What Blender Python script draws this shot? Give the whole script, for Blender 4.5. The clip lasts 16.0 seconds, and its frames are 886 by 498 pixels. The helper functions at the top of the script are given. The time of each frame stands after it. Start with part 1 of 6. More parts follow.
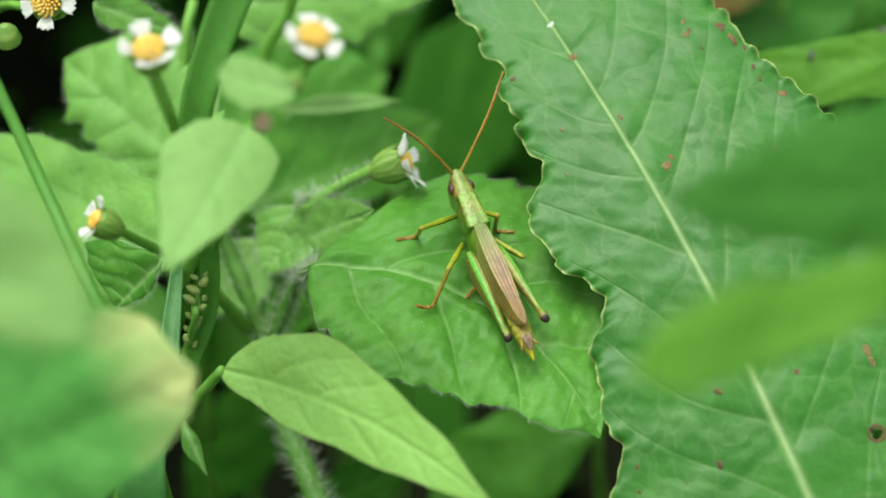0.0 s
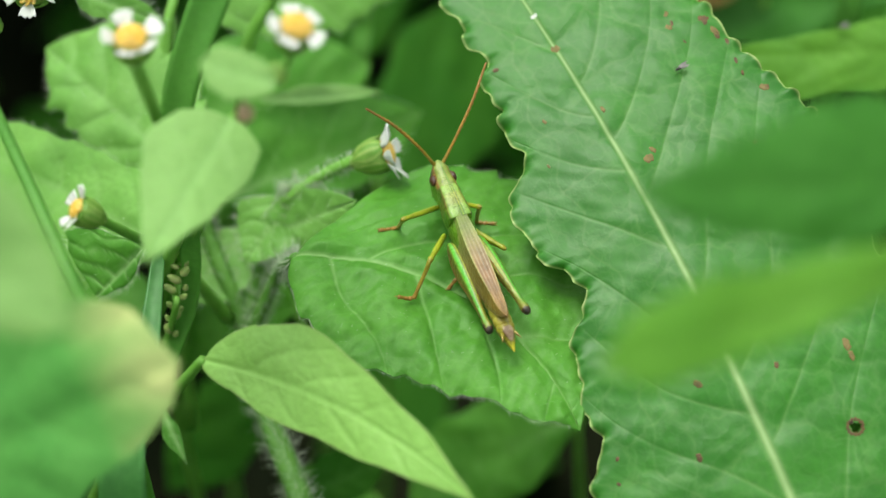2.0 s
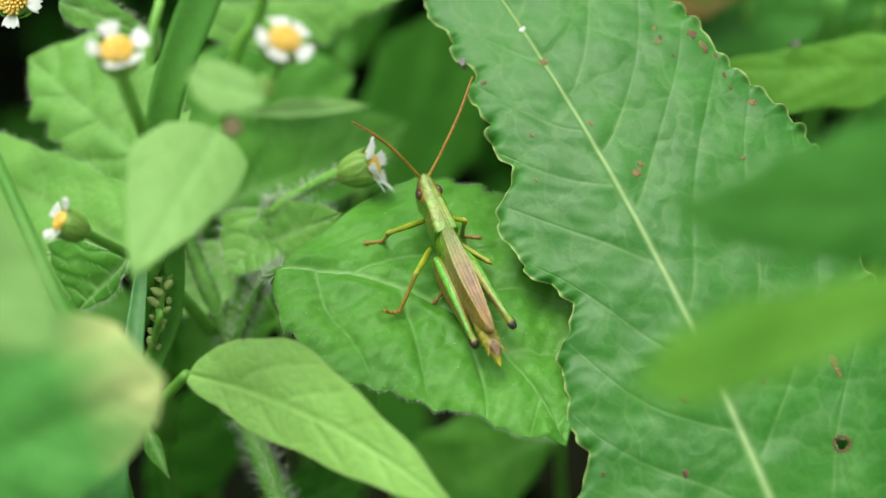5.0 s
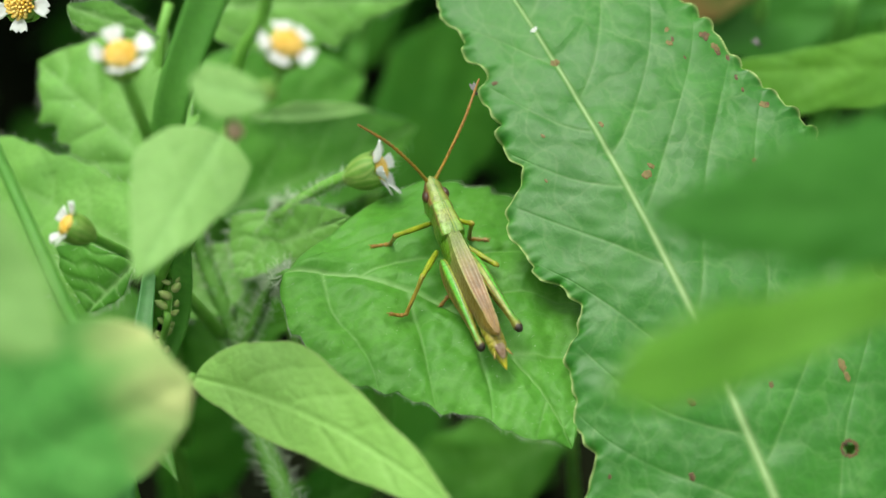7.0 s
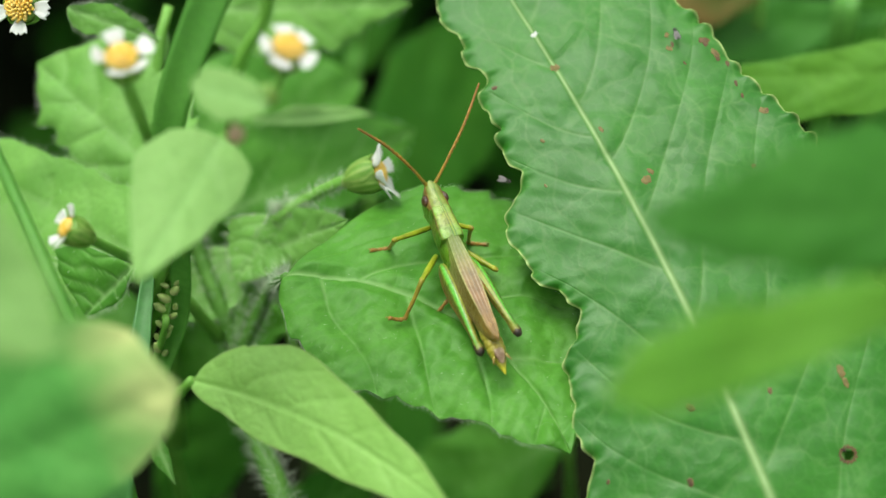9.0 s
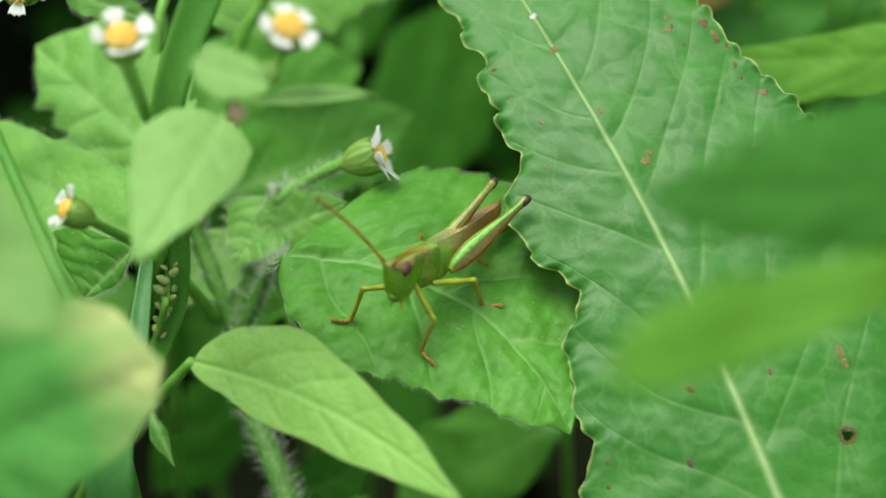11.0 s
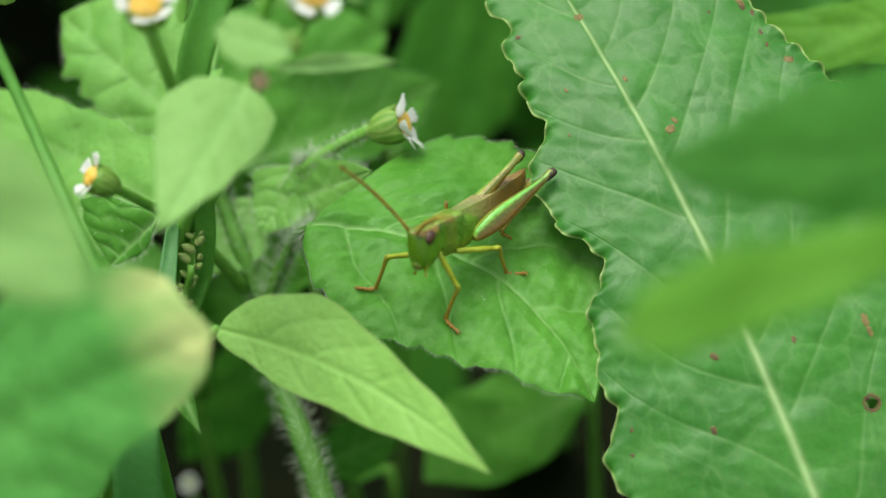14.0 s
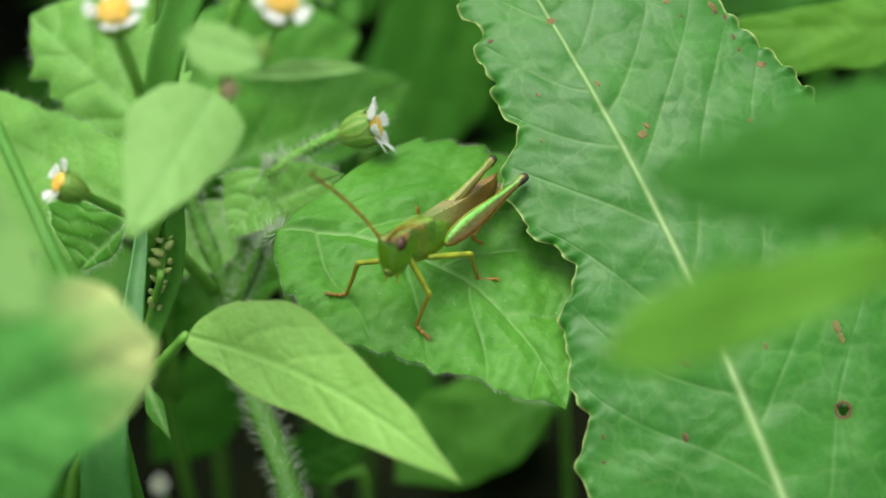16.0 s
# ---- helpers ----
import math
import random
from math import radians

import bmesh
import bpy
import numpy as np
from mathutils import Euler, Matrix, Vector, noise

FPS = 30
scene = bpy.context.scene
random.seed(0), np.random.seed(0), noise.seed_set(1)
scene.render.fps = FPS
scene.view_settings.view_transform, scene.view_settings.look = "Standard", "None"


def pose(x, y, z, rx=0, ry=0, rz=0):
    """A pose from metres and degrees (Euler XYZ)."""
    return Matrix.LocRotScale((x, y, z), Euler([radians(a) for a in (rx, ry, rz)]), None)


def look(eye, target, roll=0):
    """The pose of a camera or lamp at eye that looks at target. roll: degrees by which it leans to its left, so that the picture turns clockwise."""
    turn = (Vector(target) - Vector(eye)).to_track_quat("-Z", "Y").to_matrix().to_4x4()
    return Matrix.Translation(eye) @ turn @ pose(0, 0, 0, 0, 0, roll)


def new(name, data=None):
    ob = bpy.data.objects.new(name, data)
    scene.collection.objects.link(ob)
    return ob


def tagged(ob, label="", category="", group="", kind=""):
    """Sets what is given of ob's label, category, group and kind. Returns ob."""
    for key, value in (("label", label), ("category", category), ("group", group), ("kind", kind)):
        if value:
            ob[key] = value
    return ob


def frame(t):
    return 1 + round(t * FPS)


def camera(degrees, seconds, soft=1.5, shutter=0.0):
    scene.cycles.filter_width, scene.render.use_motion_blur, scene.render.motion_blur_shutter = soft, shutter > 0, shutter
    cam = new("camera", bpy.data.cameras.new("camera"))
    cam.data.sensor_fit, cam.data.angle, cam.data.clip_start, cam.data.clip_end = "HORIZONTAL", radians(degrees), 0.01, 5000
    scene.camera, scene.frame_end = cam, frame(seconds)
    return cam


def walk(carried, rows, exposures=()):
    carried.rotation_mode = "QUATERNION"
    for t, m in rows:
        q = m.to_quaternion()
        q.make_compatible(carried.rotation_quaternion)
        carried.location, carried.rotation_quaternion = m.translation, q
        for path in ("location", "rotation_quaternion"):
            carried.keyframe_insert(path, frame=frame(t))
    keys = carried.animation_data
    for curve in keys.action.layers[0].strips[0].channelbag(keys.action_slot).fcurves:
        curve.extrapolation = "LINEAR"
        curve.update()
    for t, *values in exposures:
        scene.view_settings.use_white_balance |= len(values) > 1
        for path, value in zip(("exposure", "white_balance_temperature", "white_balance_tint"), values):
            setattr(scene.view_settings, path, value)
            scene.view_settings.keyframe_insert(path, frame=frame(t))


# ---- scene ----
# A grasshopper on a leaf among weeds; all working lengths below are in millimetres, scaled by MM.
MM = 0.001
FOCUS = 0.1795

cam = camera(28.0, 16.0, soft=1.3, shutter=0.5)
cam.data.dof.use_dof = True
cam.data.dof.focus_distance = FOCUS
cam.data.dof.aperture_fstop = 13.0

# seconds, eye, yaw, pitch, roll
PATH = [
    (0, 0.00000, -0.11389, 0.34578, 0.001, -52.000, -0.001),
    (0.5, -0.00062, -0.11321, 0.34600, -0.626, -52.119, 0.578),
    (1, -0.00071, -0.11327, 0.34579, -0.900, -52.095, 0.880),
    (1.5, -0.00076, -0.11372, 0.34563, -0.971, -52.187, 1.160),
    (2, 0.00007, -0.11367, 0.34602, -0.938, -52.380, 1.112),
    (2.5, 0.00008, -0.11316, 0.34615, -1.154, -52.327, 1.255),
    (3, -0.00025, -0.11292, 0.34642, -1.670, -52.187, 1.654),
    (3.5, -0.00002, -0.11280, 0.34667, -1.659, -52.316, 1.732),
    (4, -0.00071, -0.11290, 0.34623, -2.072, -52.209, 2.006),
    (6.5, -0.00129, -0.11217, 0.34559, -2.226, -52.080, 2.758),
    (7, 0.00096, -0.11237, 0.34597, -0.873, -52.158, 1.210),
    (7.5, 0.00050, -0.11226, 0.34587, -0.759, -52.366, 1.160),
    (8, 0.00087, -0.11239, 0.34550, -0.438, -52.357, 0.899),
    (8.5, 0.00061, -0.11198, 0.34611, -0.713, -52.439, 1.286),
    (9, 0.00027, -0.11232, 0.34594, -1.265, -52.020, 1.789),
    (11.5, -0.00046, -0.11315, 0.34511, -1.694, -52.434, 2.112),
    (12, -0.00022, -0.11293, 0.34502, -1.156, -52.706, 1.740),
    (12.5, 0.00004, -0.11257, 0.34535, -0.794, -53.124, 1.397),
    (13, 0.00136, -0.11336, 0.34522, 0.375, -53.267, 0.341),
    (13.5, 0.00078, -0.11326, 0.34569, 0.425, -53.414, 0.407),
    (14, 0.00029, -0.11358, 0.34528, -0.042, -53.217, 0.765),
    (14.5, 0.00028, -0.11258, 0.34583, -0.365, -53.486, 1.137),
    (15, 0.00049, -0.11188, 0.34608, -0.974, -53.631, 1.552),
    (15.5, 0.00103, -0.11307, 0.34567, -1.100, -53.395, 1.702),
    (16, 0.00054, -0.11142, 0.34582, -1.470, -53.679, 1.975),
]
walk(cam, [(t, pose(x, y, z, 90 + pitch, 0, yaw) @ pose(0, 0, 0, 0, 0, roll)) for t, x, y, z, yaw, pitch, roll in PATH],
     exposures=[(0, 1.17, 6750, -2), (16, 1.14, 6750, -2)])

# ---- light: a bright overcast sky and a veiled sun ----
SUN_ELEVATION, SUN_TURN = radians(72), radians(312)
world = bpy.data.worlds.new("overcast_sky")
scene.world = world
world.use_nodes = True
wn, wl = world.node_tree.nodes, world.node_tree.links
sky = wn.new("ShaderNodeTexSky")
sky.sky_type, sky.sun_disc = "NISHITA", False
sky.sun_elevation, sky.sun_rotation, sky.dust_density, sky.air_density = SUN_ELEVATION, SUN_TURN, 3.0, 1.0
grey = wn.new("ShaderNodeHueSaturation")
grey.inputs["Saturation"].default_value = 0.18
wl.new(sky.outputs[0], grey.inputs["Color"])
wl.new(grey.outputs[0], wn["Background"].inputs["Color"])
wn["Background"].inputs["Strength"].default_value = 0.15
sun = new("sun", bpy.data.lights.new("sun", "SUN"))
sun.data.energy, sun.data.angle, sun.data.color = 0.85, radians(32), (1.0, 0.96, 0.9)
sun.matrix_basis = look((-0.49, 0.44, 2.23), (0, 0, 0.2))


# ---- materials ----
def nodes(name):
    m = bpy.data.materials.new(name)
    m.use_nodes = True
    t = m.node_tree
    return m, t, t.nodes["Principled BSDF"]


def node(t, kind, links=(), **values):
    n = t.nodes.new(kind)
    for key, value in values.items():
        if key in ("blend_type", "data_type", "feature", "attribute_name", "distance"):
            setattr(n, key, value)
        else:
            n.inputs[key.replace("_", " ")].default_value = value
    for out, key in links:
        t.links.new(out, n.inputs[key])
    return n


def mixed(t, fac, a, b, blend="MIX"):
    """Colour a to b by fac; each a socket or a value."""
    n = t.nodes.new("ShaderNodeMix")
    n.data_type, n.blend_type = "RGBA", blend
    for key, v in ((0, fac), (6, a), (7, b)):
        if isinstance(v, bpy.types.NodeSocket):
            t.links.new(v, n.inputs[key])
        else:
            n.inputs[key].default_value = (*v, 1) if isinstance(v, tuple) else v
    return n.outputs[2]


def ramped(t, fac, lo, hi):
    n = t.nodes.new("ShaderNodeMapRange")
    n.interpolation_type = "SMOOTHSTEP"
    n.inputs["From Min"].default_value, n.inputs["From Max"].default_value = lo, hi
    t.links.new(fac, n.inputs["Value"])
    return n.outputs[0]


def scaled(t, fac, k):
    n = t.nodes.new("ShaderNodeMath")
    n.operation = "MULTIPLY"
    t.links.new(fac, n.inputs[0])
    n.inputs[1].default_value = k
    return n.outputs[0]


def leaf_material(name, dark, light, vein, rim=None, rough=0.42, through_light=0.3, cell=650, relief=0.12, stain=None,
                  yellow=None, web_paint=0.12, shine=0.45, velvet=0.0, depth=0.0004, crumple=0.8, mottle=0.22):
    m, t, b = nodes(name)
    place = t.nodes.new("ShaderNodeTexCoord").outputs["Object"]
    big = node(t, "ShaderNodeTexNoise", [(place, "Vector")], Scale=130.0, Detail=3.0).outputs[0]
    fine = node(t, "ShaderNodeTexNoise", [(place, "Vector")], Scale=1500.0, Detail=4.0).outputs[0]
    warp = node(t, "ShaderNodeVectorMath", [(node(t, "ShaderNodeTexNoise", [(place, "Vector")], Scale=420.0, Detail=3.0).outputs[1], 0), (place, 2)])
    warp.operation = "MULTIPLY_ADD"
    warp.inputs[1].default_value = (0.0026, 0.0026, 0.0026)
    web = node(t, "ShaderNodeTexVoronoi", [(warp.outputs[0], "Vector")], feature="DISTANCE_TO_EDGE", Scale=float(cell)).outputs[0]
    small = node(t, "ShaderNodeTexVoronoi", [(warp.outputs[0], "Vector")], feature="DISTANCE_TO_EDGE", Scale=cell * 3.1).outputs[0]
    colour = mixed(t, ramped(t, big, 0.32, 0.68), dark, light)
    colour = mixed(t, scaled(t, ramped(t, fine, 0.35, 0.75), 0.35), colour, tuple(0.72 * c for c in dark))
    patch = node(t, "ShaderNodeTexVoronoi", [(warp.outputs[0], "Vector")], Scale=float(cell)).outputs["Color"]
    colour = mixed(t, scaled(t, patch, mottle), colour, tuple(0.62 * c for c in dark))
    lines = ramped(t, web, 0.06, 0.0)
    colour = mixed(t, scaled(t, lines, web_paint), colour, vein)
    colour = mixed(t, scaled(t, ramped(t, small, 0.10, 0.0), web_paint * 0.6), colour, vein)
    if stain:
        blot = node(t, "ShaderNodeTexNoise", [(place, "Vector")], Scale=210.0, Detail=5.0, Roughness=0.7).outputs[0]
        colour = mixed(t, scaled(t, ramped(t, blot, 0.66, 0.72), 0.6), colour, stain)
    if yellow:
        far = node(t, "ShaderNodeAttribute", attribute_name="tip").outputs["Fac"]
        colour = mixed(t, far, colour, yellow)
    veins = node(t, "ShaderNodeAttribute", attribute_name="vein").outputs["Fac"]
    colour = mixed(t, veins, colour, vein)
    if rim:
        edge = node(t, "ShaderNodeAttribute", attribute_name="rim").outputs["Fac"]
        colour = mixed(t, edge, colour, rim)
    t.links.new(colour, b.inputs["Base Color"])
    gloss = node(t, "ShaderNodeMapRange", [(big, "Value")])
    gloss.inputs["To Min"].default_value, gloss.inputs["To Max"].default_value = rough - 0.08, rough + 0.12
    t.links.new(gloss.outputs[0], b.inputs["Roughness"])
    b.inputs["Specular IOR Level"].default_value = shine
    b.inputs["Sheen Weight"].default_value, b.inputs["Sheen Roughness"].default_value = velvet, 0.4
    height = node(t, "ShaderNodeMath", [(ramped(t, web, 0.0, 0.3), 0), (scaled(t, fine, crumple), 1)])
    bump = node(t, "ShaderNodeBump", [(height.outputs[0], "Height")], Strength=relief, Distance=depth)
    t.links.new(bump.outputs[0], b.inputs["Normal"])
    glow = node(t, "ShaderNodeBsdfTranslucent")
    t.links.new(mixed(t, 0.5, colour, tuple(1.25 * c for c in light)), glow.inputs["Color"])
    both = node(t, "ShaderNodeMixShader", [(b.outputs[0], 1), (glow.outputs[0], 2)], Fac=through_light)
    t.links.new(both.outputs[0], t.nodes["Material Output"].inputs[0])
    return m


def plain_material(name, a, b_colour, rough=0.5, scale=900.0, relief=0.2, through_light=0.0, metal=0.0, coat=0.0, spec=0.5):
    """Two colours blended by a noise of that scale, with fine relief."""
    m, t, b = nodes(name)
    place = t.nodes.new("ShaderNodeTexCoord").outputs["Object"]
    big = node(t, "ShaderNodeTexNoise", [(place, "Vector")], Scale=scale, Detail=4.0).outputs[0]
    fine = node(t, "ShaderNodeTexNoise", [(place, "Vector")], Scale=scale * 7, Detail=3.0).outputs[0]
    colour = mixed(t, ramped(t, big, 0.35, 0.65), a, b_colour)
    colour = mixed(t, scaled(t, fine, 0.25), colour, tuple(0.6 * c for c in a))
    t.links.new(colour, b.inputs["Base Color"])
    b.inputs["Roughness"].default_value, b.inputs["Metallic"].default_value = rough, metal
    b.inputs["Coat Weight"].default_value, b.inputs["Specular IOR Level"].default_value = coat, spec
    bump = node(t, "ShaderNodeBump", [(fine, "Height")], Strength=relief, Distance=0.0001)
    t.links.new(bump.outputs[0], b.inputs["Normal"])
    if through_light:
        glow = node(t, "ShaderNodeBsdfTranslucent")
        t.links.new(colour, glow.inputs["Color"])
        both = node(t, "ShaderNodeMixShader", [(b.outputs[0], 1), (glow.outputs[0], 2)], Fac=through_light)
        t.links.new(both.outputs[0], t.nodes["Material Output"].inputs[0])
    return m


WEED = leaf_material("weed_leaf", (0.078, 0.272, 0.024), (0.116, 0.345, 0.038), (0.30, 0.51, 0.18), rough=0.44, relief=0.2, web_paint=0.07, cell=300, shine=0.30, crumple=0.5)
# paler copy of the weed leaf, raised to put light into dim leaves' colour
PALEWEED = leaf_material("brightened_weed_leaf", (0.165, 0.395, 0.068), (0.215, 0.460, 0.092), (0.30, 0.51, 0.18), rough=0.46, relief=0.14, web_paint=0.07, cell=480, shine=0.3, velvet=0.06)
SHOOT = leaf_material("shoot_leaf", (0.045, 0.195, 0.018), (0.060, 0.235, 0.025), (0.075, 0.25, 0.03), rough=0.5, shine=0.3)
YOUNG = leaf_material("young_leaf", (0.100, 0.285, 0.024), (0.130, 0.335, 0.032), (0.16, 0.36, 0.05), rough=0.5, shine=0.25)
# darkened copy of the weed leaf; shade put into the background leaves' colour
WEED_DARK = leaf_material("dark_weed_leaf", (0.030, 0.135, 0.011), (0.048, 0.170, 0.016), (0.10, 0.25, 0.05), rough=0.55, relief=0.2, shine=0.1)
# weed leaf green raised, light put into the colour of low, shaded leaves
BROAD = leaf_material("lower_weed_leaf", (0.100, 0.325, 0.030), (0.130, 0.375, 0.040), (0.14, 0.36, 0.06), rough=0.5, shine=0.3)
DOCK = leaf_material("dock_leaf", (0.024, 0.152, 0.008), (0.040, 0.198, 0.013), (0.36, 0.51, 0.22), rim=(0.42, 0.53, 0.19), rough=0.42,
                     cell=170, relief=0.18, through_light=0.22, web_paint=0.06, shine=0.40, depth=0.00055, crumple=0.06, mottle=0.2)
LIME = leaf_material("lime_leaf", (0.262, 0.495, 0.105), (0.295, 0.545, 0.126), (0.31, 0.53, 0.15), rim=(0.24, 0.34, 0.10), rough=0.5, relief=0.14, web_paint=0.03, shine=0.4, mottle=0.08)
PALE = leaf_material("pale_leaf", (0.235, 0.440, 0.118), (0.280, 0.495, 0.148), (0.28, 0.52, 0.18), rough=0.5, shine=0.3)
FRONT = leaf_material("yellowing_leaf", (0.100, 0.335, 0.066), (0.130, 0.39, 0.082), (0.20, 0.45, 0.12), rough=0.5, yellow=(0.62, 0.66, 0.28), shine=0.2)
GRASS = leaf_material("grass_blade", (0.105, 0.32, 0.044), (0.135, 0.37, 0.056), (0.16, 0.40, 0.07), rough=0.42, cell=300, relief=0.06)
BLUEGRASS = leaf_material("bluish_grass_blade", (0.07, 0.25, 0.055), (0.10, 0.31, 0.075), (0.13, 0.35, 0.09), rough=0.4, cell=300)
STEM = plain_material("green_stem", (0.155, 0.38, 0.046), (0.20, 0.45, 0.072), rough=0.5, scale=400, through_light=0.15)
HAIRYSTEM = plain_material("hairy_stem", (0.085, 0.24, 0.028), (0.12, 0.30, 0.045), rough=0.55, scale=400, through_light=0.15)
HAIR = plain_material("white_plant_hair", (0.74, 0.84, 0.66), (0.84, 0.90, 0.78), rough=0.4, through_light=0.5)
CUP = plain_material("flower_bract", (0.12, 0.28, 0.04), (0.30, 0.46, 0.10), rough=0.45, scale=420, through_light=0.2)
BRACT = leaf_material("flower_bract_scale", (0.11, 0.29, 0.03), (0.19, 0.39, 0.05), (0.42, 0.52, 0.16), rough=0.45, cell=900, relief=0.08)
PETAL = plain_material("white_petal", (0.86, 0.86, 0.85), (0.90, 0.90, 0.90), rough=0.6, scale=500, through_light=0.45)
DISC = plain_material("yellow_florets", (0.80, 0.48, 0.05), (0.88, 0.66, 0.20), rough=0.6, scale=1600, relief=0.6)
BUD = plain_material("pale_bud", (0.24, 0.38, 0.08), (0.40, 0.44, 0.17), rough=0.5, scale=700)
SOIL = plain_material("shade_dark_soil", (0.005, 0.008, 0.003), (0.010, 0.012, 0.005), rough=0.95, scale=60, relief=0.9, spec=0.08)
# near-black earth close by stands in for deep shade; green meadow ground further off
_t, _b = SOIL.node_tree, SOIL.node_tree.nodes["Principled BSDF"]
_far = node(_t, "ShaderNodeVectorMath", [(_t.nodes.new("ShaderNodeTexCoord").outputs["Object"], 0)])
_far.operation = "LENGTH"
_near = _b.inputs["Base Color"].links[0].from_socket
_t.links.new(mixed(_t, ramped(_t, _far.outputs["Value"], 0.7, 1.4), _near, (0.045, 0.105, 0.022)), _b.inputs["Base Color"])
WITHERED = plain_material("withered_bud", (0.40, 0.31, 0.17), (0.52, 0.34, 0.22), rough=0.6, scale=700)
RUSTY = leaf_material("withered_leaf", (0.10, 0.13, 0.025), (0.24, 0.12, 0.04), (0.20, 0.16, 0.05), rough=0.6, shine=0.2, stain=(0.26, 0.08, 0.03))
SPOT = plain_material("brown_leaf_spot", (0.07, 0.038, 0.012), (0.12, 0.064, 0.02), rough=0.7, scale=2500)
PALESPOT = plain_material("dry_leaf_spot", (0.12, 0.095, 0.025), (0.17, 0.12, 0.035), rough=0.7, scale=2500)
HOLE = plain_material("rotted_leaf_patch", (0.03, 0.02, 0.012), (0.06, 0.03, 0.02), rough=0.9, scale=2500)


# ---- building tools ----
SURFACE = {}


def vec(p):
    return Vector(p) * MM


def thing(name, place, label, category, group="", kind=""):
    ob = new(name)
    ob.empty_display_size = 0.005
    ob.matrix_basis = Matrix.Translation(vec(place))
    return tagged(ob, label, category, group, kind)


def mesh_of(name, verts, faces, material, smooth=True, floats=None):
    me = bpy.data.meshes.new(name)
    me.from_pydata([tuple(v) for v in verts], [], [tuple(f) for f in faces])
    me.materials.append(material)
    if smooth:
        me.polygons.foreach_set("use_smooth", [True] * len(me.polygons))
    for key, values in (floats or {}).items():
        me.attributes.new(key, "FLOAT", "POINT").data.foreach_set("value", np.asarray(values, np.float32).ravel())
    me.update()
    return me


def world_of(ob):
    m = ob.matrix_basis.copy()
    while ob.parent:
        ob = ob.parent
        m = ob.matrix_basis @ m
    return m


def put(name, me, m, parent, label="", kind=""):
    """One mesh object under a thing or part (or at top level), at the world pose m."""
    ob = new(name, me)
    if parent:
        ob.parent = parent
        ob.matrix_basis = world_of(parent).inverted() @ m
    else:
        ob.matrix_basis = m
    return tagged(ob, label, "", "", kind)


def grid_faces(rows, cols, closed=False):
    i, j = np.meshgrid(np.arange(rows - 1), np.arange(cols if closed else cols - 1), indexing="ij")
    k = (j + 1) % cols
    return np.stack([i * cols + j, i * cols + k, (i + 1) * cols + k, (i + 1) * cols + j], -1).reshape(-1, 4)


def wobble(x, y, size, seed):
    """Smooth bumps of about that size, from -1 to 1."""
    r = np.random.RandomState(seed)
    z = 0
    for _ in range(7):
        a, k, p = r.uniform(0, 2 * math.pi), 2 * math.pi / (size * r.uniform(0.7, 1.8)), r.uniform(0, 6.28)
        z = z + np.sin(k * (x * math.cos(a) + y * math.sin(a)) + p)
    return z / 4


def widths(values, u, first):
    """Half-widths at u, through values evenly spaced from base to tip."""
    k = len(values) - 1
    fine = np.linspace(0, 1, 401)
    w = np.interp(fine, np.linspace(0, 1, k + 1), values)
    span = 400 // k
    pad = np.concatenate([-w[1:span][::-1] + 2 * w[0], w, -w[-span:-1][::-1] + 2 * w[-1]])
    w = np.convolve(pad, np.hanning(span) / np.hanning(span).sum(), "same")[span - 1:span - 1 + 401]
    head = fine < 1 / k
    w[head] = np.maximum(w[head], values[1] * (fine[head] * k) ** first)
    return np.maximum(np.interp(u, fine, w), 0.03)


